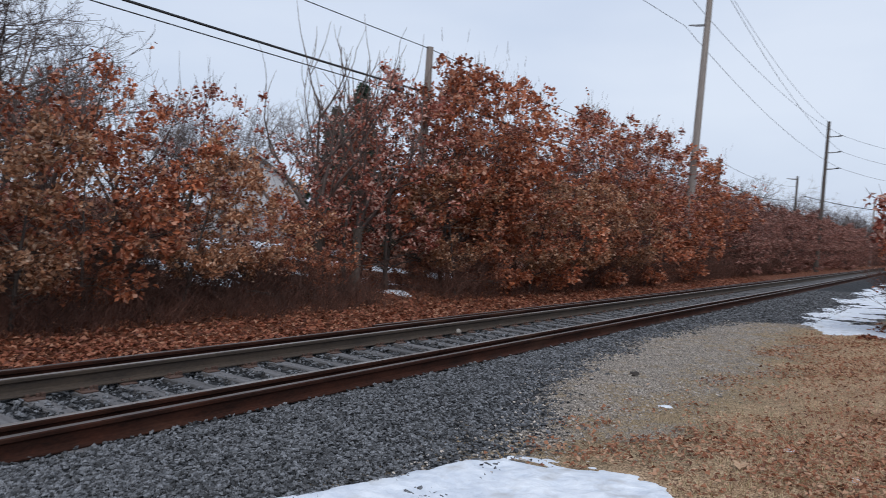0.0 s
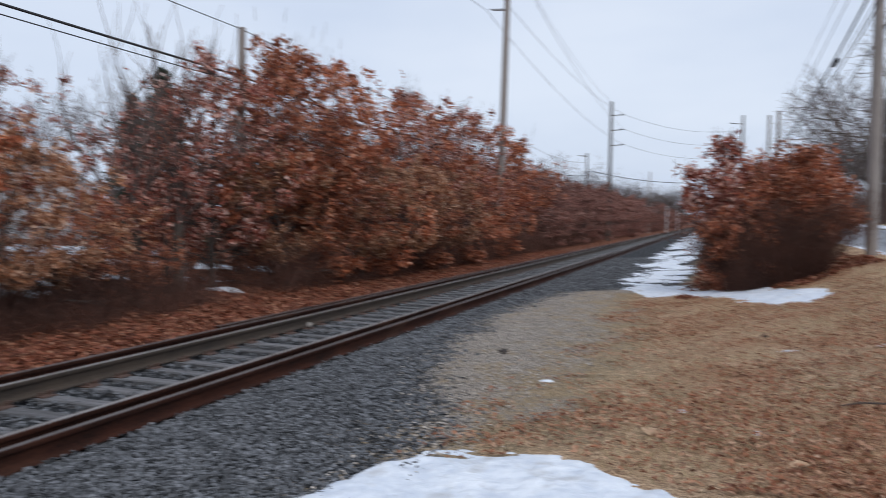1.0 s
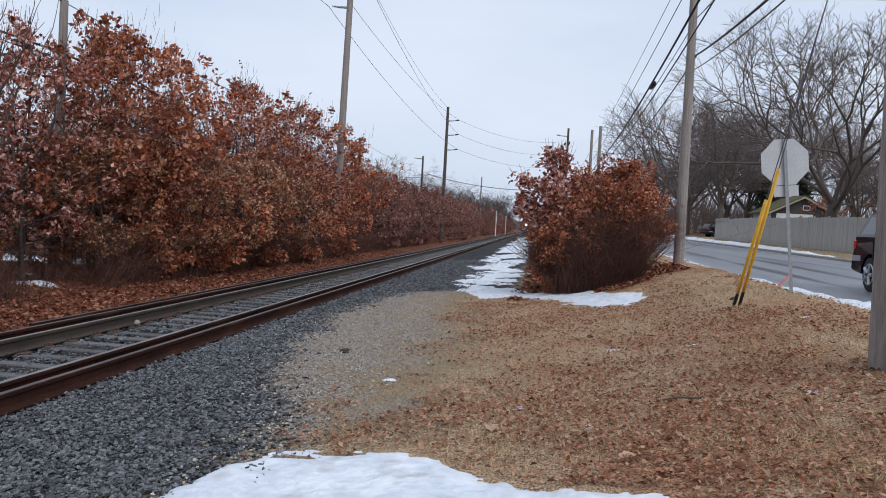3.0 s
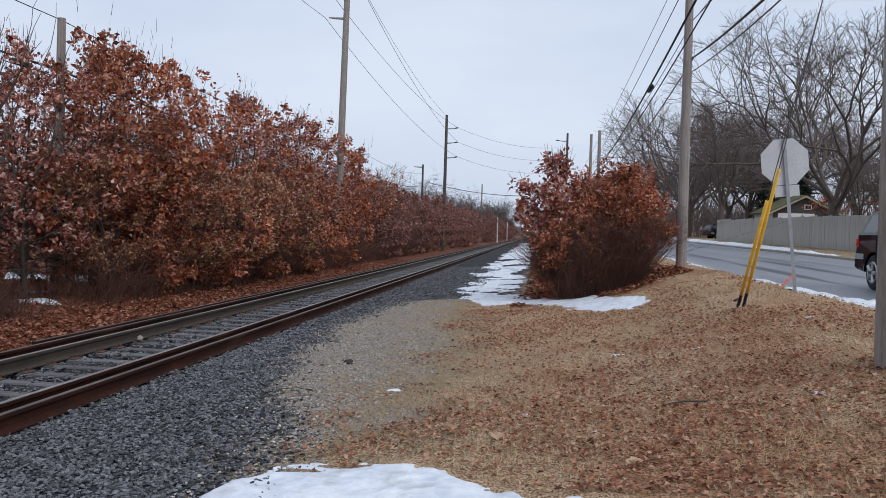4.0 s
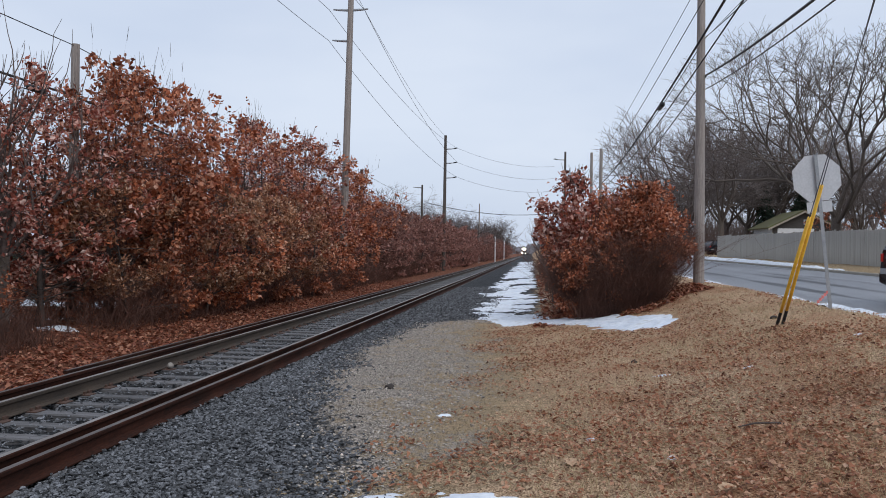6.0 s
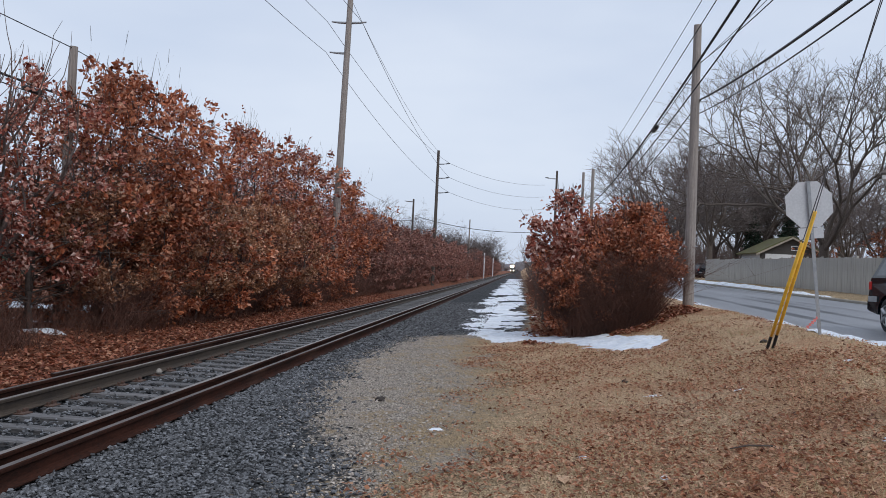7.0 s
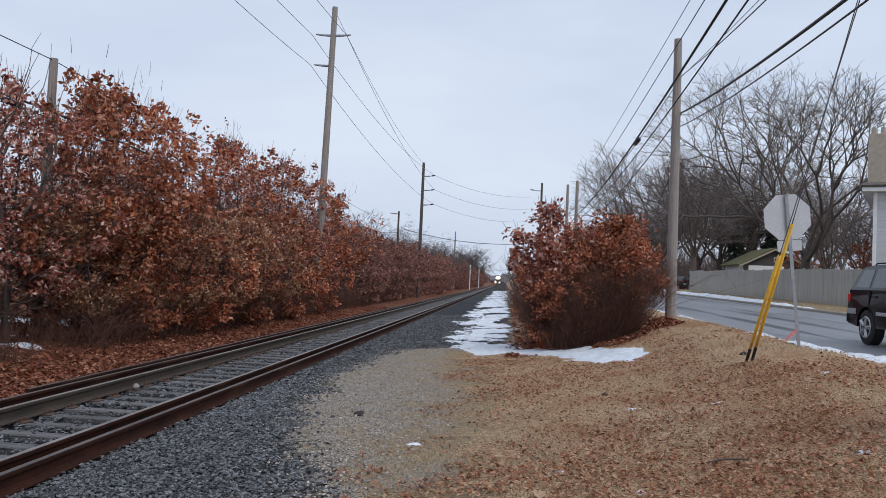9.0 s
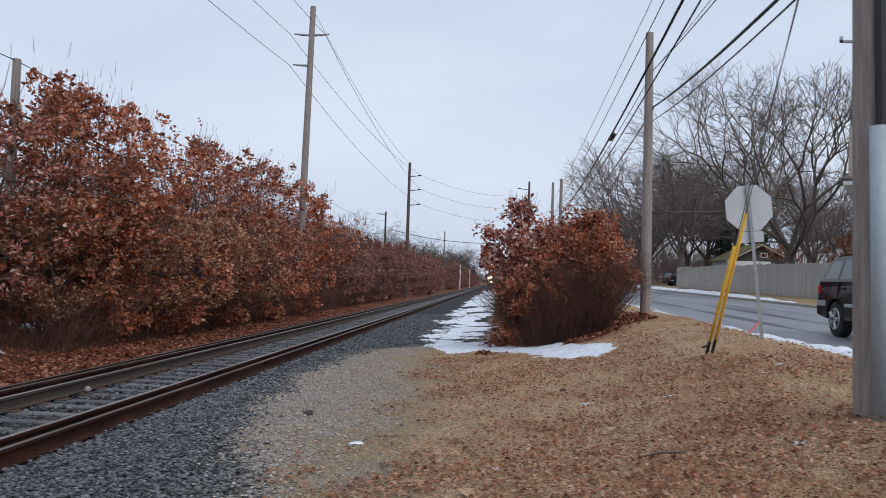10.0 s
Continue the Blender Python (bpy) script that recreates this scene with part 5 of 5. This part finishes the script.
for k in range(18):
    y = rng.uniform(2, 46)
    if 9.5 < y < 12.2:
        continue
    bare(3, rng.uniform(-13.2, -10.5), y, rng.uniform(0, 360), rng.uniform(0.8, 1.05) * float(interp(y, [(0, 0.8), (10, 0.85), (16, 1.0), (46, 0.97)])))
for x, y in ((-11.6, 13.6), (-11.2, 14.6)):
    bare(3, x, y, rng.uniform(0, 360), 1.08)
for x, y, s in ((1.6, 20.5, 0.5), (1.0, 25, 0.5), (2.6, 21.5, 0.48), (0.9, 33, 0.5), (1.4, 45, 0.6), (0.9, 60, 0.6)):
    bare(3, x, y, rng.uniform(0, 360), s)
for x, y, s in ((21.5, 47, 0.62), (23, 50, 0.7), (20.5, 55, 0.6)):
    plant(1, x, y, rng.uniform(0, 360), s, NEAR_OAKS)


def spruce(seed, height, label):
    r = np.random.RandomState(seed)
    segs = [(0, 0, -0.2, 0, 0, height, 0.12, 0.01)]
    pts, dirs = [], []
    for k in range(150):
        f = (k / 150) ** 0.9
        z = height * (0.08 + 0.92 * f)
        reach = (1 - f) * height * 0.26 * r.uniform(0.75, 1.15) + 0.08
        a = k * 2.4 + r.uniform(-0.3, 0.3)
        end = (reach * math.cos(a), reach * math.sin(a), z - reach * 0.12)
        segs.append((0, 0, z, *end, 0.02, 0.006))
        for j in range(int(10 + reach * 22)):
            g = r.uniform(0.15, 1)
            pts.append((end[0] * g + r.normal() * 0.07, end[1] * g + r.normal() * 0.07, z - reach * 0.12 * g + r.normal() * 0.05))
            dirs.append((math.cos(a), math.sin(a), -0.2))
    ob = thing("spruce_tree", label, "tree", "evergreens")
    child("trunk", branch_mesh("trunk", segs, M_BARK, 5), ob)
    child("crown", leaf_mesh("crown", np.array(pts), np.array(dirs), 0.3, M_NEEDLE, seed), ob, "dark green needles")
    return ob


sp = spruce(71, 9.6, "dark green spruce behind the hedgerow")
put(sp, -22, 27.2, 0, 0.87, True)
put(sp, -24.6, 28.4, 130, 0.78)
put(sp, 31, 92, 40, 0.9)
put(sp, 26.5, 90, 10, 0.8)

# far woods closing the view
fr = np.random.RandomState(9)
wood_rows = []
for k in range(1500):
    side_ = fr.uniform()
    if side_ < 0.45:
        x, y, h = fr.uniform(-60, -14), fr.uniform(170, 700), fr.uniform(7, 12)
    elif side_ < 0.75:
        x, y, h = fr.uniform(19, 70), fr.uniform(140, 500), fr.uniform(9, 14)
    else:
        x, y, h = fr.uniform(-300, 300), fr.uniform(880, 1000), fr.uniform(7, 11)
    z0 = float(ground_z(x, y))
    for j in range(7):
        p = np.array([x, y, z0 + h * fr.uniform(0, 0.35)])
        q = p + fr.normal(size=3) * np.array([0.22, 0.22, 0.1]) * h * 0.5 + np.array([0, 0, h * fr.uniform(0.3, 0.6)])
        wood_rows.append((*p, *q, 0.12 if j else 0.25, 0.03))
for k in range(260):
    x, y, h = fr.uniform(-20, -9.5), fr.uniform(150, 350), fr.uniform(7, 10.5)
    for j in range(12):
        p = np.array([x, y, h * fr.uniform(0, 0.45)])
        q = p + fr.normal(size=3) * np.array([0.2, 0.2, 0.08]) * h * 0.5 + np.array([0, 0, h * fr.uniform(0.25, 0.55)])
        wood_rows.append((*p, *q, 0.09 if j else 0.2, 0.03))
tagged(new("woods", branch_mesh("woods", wood_rows, M_TWIG_FAR, 3)), "distant brown leafless woods", "woods", kind="stuff")
ridge = bmesh.new()
for k in range(60):
    a = -450 + k * 15
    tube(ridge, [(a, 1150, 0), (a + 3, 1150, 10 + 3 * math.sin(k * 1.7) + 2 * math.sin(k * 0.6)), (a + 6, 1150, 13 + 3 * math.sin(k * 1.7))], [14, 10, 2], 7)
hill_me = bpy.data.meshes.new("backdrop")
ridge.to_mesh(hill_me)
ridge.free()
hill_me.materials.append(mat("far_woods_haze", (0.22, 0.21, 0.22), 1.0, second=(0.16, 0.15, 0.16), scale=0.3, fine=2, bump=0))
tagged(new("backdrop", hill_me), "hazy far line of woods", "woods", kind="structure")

# white posts beside the far track
for x, y, h in ((-7.0, 152, 4.0), (-7.0, 202, 3.9)):
    wp = thing("marker_post", "white marker post beside the track", "post", "marker posts", at=(x, y, 0.9 * 0))
    part("shaft", tube(bmesh.new(), [(0, 0, -0.2), (0, 0, h + 0.9)], 0.12, 8), M_WHITE, wp)
    part("cap", tube(bmesh.new(), [(0, 0, h + 0.9), (0, 0, h + 1.0)], [0.18, 0.05], 8), M_WHITE, wp)

# ---- ground litter ----
def fallen(name, label, x, y, size, seed, material):
    r = np.random.RandomState(seed)
    k = len(x)
    a = r.uniform(0, math.tau, k)
    d = np.stack([np.cos(a), np.sin(a), r.normal(size=k) * 0.25], 1)
    s = np.stack([-np.sin(a), np.cos(a), r.normal(size=k) * 0.35], 1)
    c = np.stack([x, y, ground_z(x, y) + r.uniform(0.012, 0.035, k)], 1)
    L = (size * r.uniform(0.55, 1.25, k))[:, None]
    curl = np.stack([np.zeros(k), np.zeros(k), r.uniform(0.0, 0.4, k)], 1) * L
    verts = np.stack([c - d * L * 0.5 + curl * 0.3, c + s * L * 0.3 + curl, c + d * L * 0.5, c - s * L * 0.3 + curl], 1).reshape(-1, 3)
    f = (np.array([[0, 2, 1], [0, 3, 2]])[None] + 4 * np.arange(k)[:, None, None]).reshape(-1, 3)
    return tagged(new(name, mesh_from(name, verts, f, material)), label, "fallen leaves", kind="stuff")


rl = np.random.RandomState(33)
n = 26000
fy = 0.5 + 50 * rl.uniform(0, 1, n) ** 1.6
fx = -6.95 - np.abs(rl.normal(size=n)) * 1.9
fallen("fallen_leaves", "rust-brown fallen leaves banked beside the track", fx, fy, 0.11, 34, M_LITTER)
n = 110000
fx, fy = rl.uniform(-1.3, 5.4, n), 2.8 + 20 * rl.uniform(0, 1, n) ** 1.6
drift = fbm(fx * 0.8, fy * 0.8, 11.0) + 0.5 * fbm(fx * 2.6, fy * 2.2, 19.0)
density = 0.3 + 0.75 * np.clip(drift + 0.25 + 0.45 * (fx < 2.6) * (fy < 8.5) - 0.3 * (fx > 2.4) * (fy < 5.2), 0, 1.2) - 1.4 * np.clip(interp(fy, TURF_EDGE) + 0.75 + 0.4 * fbm(fx * 1.7, fy * 1.7, 8.0) - fx, 0, 1) - 0.25 * (fx > 3.8)
sel = rl.uniform(0, 1, n) < np.clip(density, 0.02, 1) * 0.62
sel &= (near_field(fx, fy) < -0.03) & (strip_field(fx, fy) < 0) & (spur_field(fx, fy) < -0.02)
fallen("fallen_leaves", "scattered tan and orange fallen leaves on dry turf", fx[sel], fy[sel], 0.05, 35, M_TURF_LEAF)
n = 2000
fx, fy = 0.55 + np.abs(rl.normal(size=n)) * 1.0, 19 + 40 * rl.uniform(0, 1, n) ** 1.5
sel = strip_field(fx, fy) < 0
fallen("fallen_leaves", "rust fallen leaves beside the snow strip", fx[sel], fy[sel], 0.14, 37, M_LITTER)
n = 2500
fx, fy = rl.uniform(0.3, 4.8, n), 17.3 + np.abs(rl.normal(size=n)) * 1.8
fy += np.maximum(fx - 3.0, 0)
sel = spur_field(fx, fy) < -0.02
fx, fy = fx[sel], fy[sel]
fallen("fallen_leaves", "red-brown fallen leaves heaped under the roadside bush", fx, fy, 0.13, 36, M_LITTER)

M_BLADE = leaf_mat("dry_grass_blade", [(0.17, 0.12, 0.06), (0.44, 0.31, 0.18), (0.62, 0.47, 0.30), (0.33, 0.29, 0.14)], 0.25)
n = 110000
gx, gy = rl.uniform(-1.0, 5.5, n), 2.8 + 17 * rl.uniform(0, 1, n) ** 1.6
keepg = rl.uniform(0, 1, n) < np.clip(0.55 + 0.4 * fbm(gx * 1.3, gy * 1.3, 14.0) - 0.7 * np.clip(0.6 - gx - 0.5 * fbm(gx * 2.3, gy * 2.3, 5.0), 0, 1), 0.03, 1)
keepg &= (near_field(gx, gy) < -0.02) & (spur_field(gx, gy) < -0.02)
gx, gy = gx[keepg], gy[keepg]
k = len(gx)
base = np.stack([gx, gy, ground_z(gx, gy) - 0.004], 1)
ga = rl.uniform(0, math.tau, k)
out = np.stack([np.cos(ga), np.sin(ga), np.zeros(k)], 1)
hh = rl.uniform(0.02, 0.06, k)[:, None]
tipv = base + out * hh * rl.uniform(0.5, 1.6, (k, 1)) + np.array([0, 0, 1]) * hh
sidev = np.stack([-np.sin(ga), np.cos(ga), np.zeros(k)], 1) * 0.004
gv = np.stack([base - sidev, base + sidev, tipv], 1).reshape(-1, 3)
tagged(new("grass", mesh_from("grass", gv, np.arange(3 * k).reshape(-1, 3), M_BLADE)), "short dry tan grass", "grass", kind="stuff")

for sx, sy, rx, ry in ((-0.74, 7.64, 0.1, 0.07), (1.93, 9.28, 0.15, 0.07), (0.8, 6.25, 0.06, 0.04), (1.39, 5.42, 0.05, 0.05), (3.22, 5.69, 0.06, 0.05), (4.3, 9.2, 0.08, 0.06), (2.88, 8.82, 0.09, 0.03)):
    snow("snow_scrap", "small leftover scrap of snow on the turf", sx - rx - 0.08, sx + rx + 0.08, sy - ry - 0.08, sy + ry + 0.08, 0.015,
         lambda X, Y: (1 - ((X - sx) / rx) ** 2 - ((Y - sy) / ry) ** 2) * 0.35 + 0.1 * fbm(X * 14, Y * 14, sx), 0.03)
M_CLOD = mat("clod_dark", (0.05, 0.04, 0.035), 0.95, scale=20, fine=80)
M_STUMP = mat("stump_grey", (0.32, 0.29, 0.26), 0.9, second=(0.17, 0.15, 0.13), scale=12, fine=60, bump=0.6)
for cx, cy, cr in ((-1.63, 9.2, 0.07), (1.75, 10.6, 0.05), (4.1, 11.9, 0.06)):
    cb = bmesh.new()
    bmesh.ops.create_icosphere(cb, subdivisions=2, radius=cr)
    for v in cb.verts:
        v.co *= 1 + 0.5 * noise.noise(v.co * 14 + Vector((cx, cy, 0)))
        v.co.z *= 0.55
    clod = part("dirt_clod", cb, M_CLOD, None)
    clod.matrix_basis = pose(cx, cy, float(ground_z(cx, cy)) + cr * 0.25)
    tagged(clod, "dark clod of earth on the ground", "clod", "dirt clods")
big = bmesh.new()
for k in range(7):
    u = k / 6
    w = 0.055 * math.sin(math.pi * min(0.12 + u * 0.85, 1)) * (1.2 if k % 2 else 0.8)
    big.verts.new((u * 0.17 - 0.085, w, 0.02 + 0.03 * math.sin(u * 3)))
    big.verts.new((u * 0.17 - 0.085, 0, 0.008 + 0.02 * math.sin(u * 3)))
    big.verts.new((u * 0.17 - 0.085, -w, 0.028 + 0.02 * math.sin(u * 3)))
big.verts.ensure_lookup_table()
for k in range(6):
    for c in (0, 1):
        big.faces.new([big.verts[3 * k + c], big.verts[3 * k + c + 1], big.verts[3 * k + c + 4], big.verts[3 * k + c + 3]])
M_BIGLEAF = mat("dry_leaf_pale_tan", (0.52, 0.36, 0.23), 0.8, second=(0.36, 0.22, 0.13), scale=12, fine=60)
for lx, ly, turn in ((1.6, 4.5, 30), (0.57, 5.45, 100)):
    leaf = part("dry_leaf", big.copy(), M_BIGLEAF, None)
    leaf.matrix_basis = pose(lx, ly, float(ground_z(lx, ly)) + 0.008, 0, 0, turn)
    tagged(leaf, "large curled pale tan dry leaf on the turf", "leaf", "large dry leaves")
big.free()
stick = part("fallen_twig", tube(bmesh.new(), [(-0.32, 0.02, 0.01), (-0.15, 0.07, 0.035), (0.05, 0.08, 0.04), (0.3, 0.0, 0.012)], [0.005, 0.009, 0.009, 0.005], 6), M_BARK_OAK, None)
stick.matrix_basis = pose(2.35, 5.95, float(ground_z(2.35, 5.95)), 0, 0, 4)
tagged(stick, "thin dark fallen twig lying among leaves", "twig")
st = bmesh.new()
tube(st, [(0, 0, -0.15), (0.02, 0, 0.1), (0.06, 0.02, 0.25), (0.05, 0.0, 0.36)], [0.16, 0.12, 0.11, 0.07], 9)
tube(st, [(0, 0, 0.02), (-0.14, -0.05, 0.0), (-0.28, -0.08, -0.1)], [0.07, 0.05, 0.03], 7)
pale = bmesh.new()
bmesh.ops.create_icosphere(pale, subdivisions=2, radius=0.05)
for v in pale.verts:
    v.co *= 1 + 0.5 * noise.noise(v.co * 12)
rock = part("rock", pale, M_STUMP, None)
rock.matrix_basis = pose(-5.46, 10.72, 0.07)
tagged(rock, "pale stone lying against the rail", "rock")
stump = part("tree_stump", st, M_STUMP, None)
stump.matrix_basis = pose(3.2, 18.9, float(ground_z(3.2, 18.9)))
tagged(stump, "small pale grey tree stump at the foot of the bush", "stump")

# ---- the train ----
M_LOCO = mat("locomotive_paint", (0.10, 0.11, 0.13), 0.5, second=(0.06, 0.065, 0.075), scale=1, fine=10, bump=0)
M_LAMP = bpy.data.materials.new("headlamp_glow")
M_LAMP.use_nodes = True
lampn = M_LAMP.node_tree.nodes["Principled BSDF"]
lampn.inputs["Emission Color"].default_value = (1.0, 0.8, 0.5, 1)
lampn.inputs["Emission Strength"].default_value = 120.0
train = thing("locomotive", "distant dark locomotive approaching with bright headlamps", "train", at=(TRACK_X, 560, 0))
part("body", box(boxed(-1.5, 1.5, 0, 18, 1.1, 3.4, bevel=0.15), -1.45, 1.45, 2.2, 5.0, 3.3, 4.5, bevel=0.2), M_LOCO, train, "dark locomotive body")
part("plough", boxed(-1.4, 1.4, -0.3, 0.4, 0.3, 1.15, bevel=0.1), M_LOCO, train)
for sgn in (-1, 1):
    part("cab_window", boxed(sgn * 0.7 - 0.4, sgn * 0.7 + 0.4, 2.12, 2.19, 3.6, 4.2), M_GLASS, train)
    part("ditch_lamp", tube(bmesh.new(), [(sgn * 1.05, -0.12, 1.6), (sgn * 1.05, 0.05, 1.6)], 0.14, 12), M_LAMP, train, "glowing ditch lamp")
    # disc far wider than a real lens: its size stands in for bloom
    part("headlamp", tube(bmesh.new(), [(sgn * 0.5, 2.0, 4.25), (sgn * 0.5, 2.25, 4.25)], 0.6, 16), M_LAMP, train, "glowing headlamp, oversized to give its bloom")
for ty in (3.5, 14.5):
    part("truck", boxed(-1.2, 1.2, ty - 1.8, ty + 1.8, 0.22, 1.1, bevel=0.1), M_LOCO, train)


def motions():
    walk(train, [(t, pose(TRACK_X, 560 - 10 * t, 0)) for t in (0.0, 2.5, 5.0, 7.5, 10.0)])


motions()
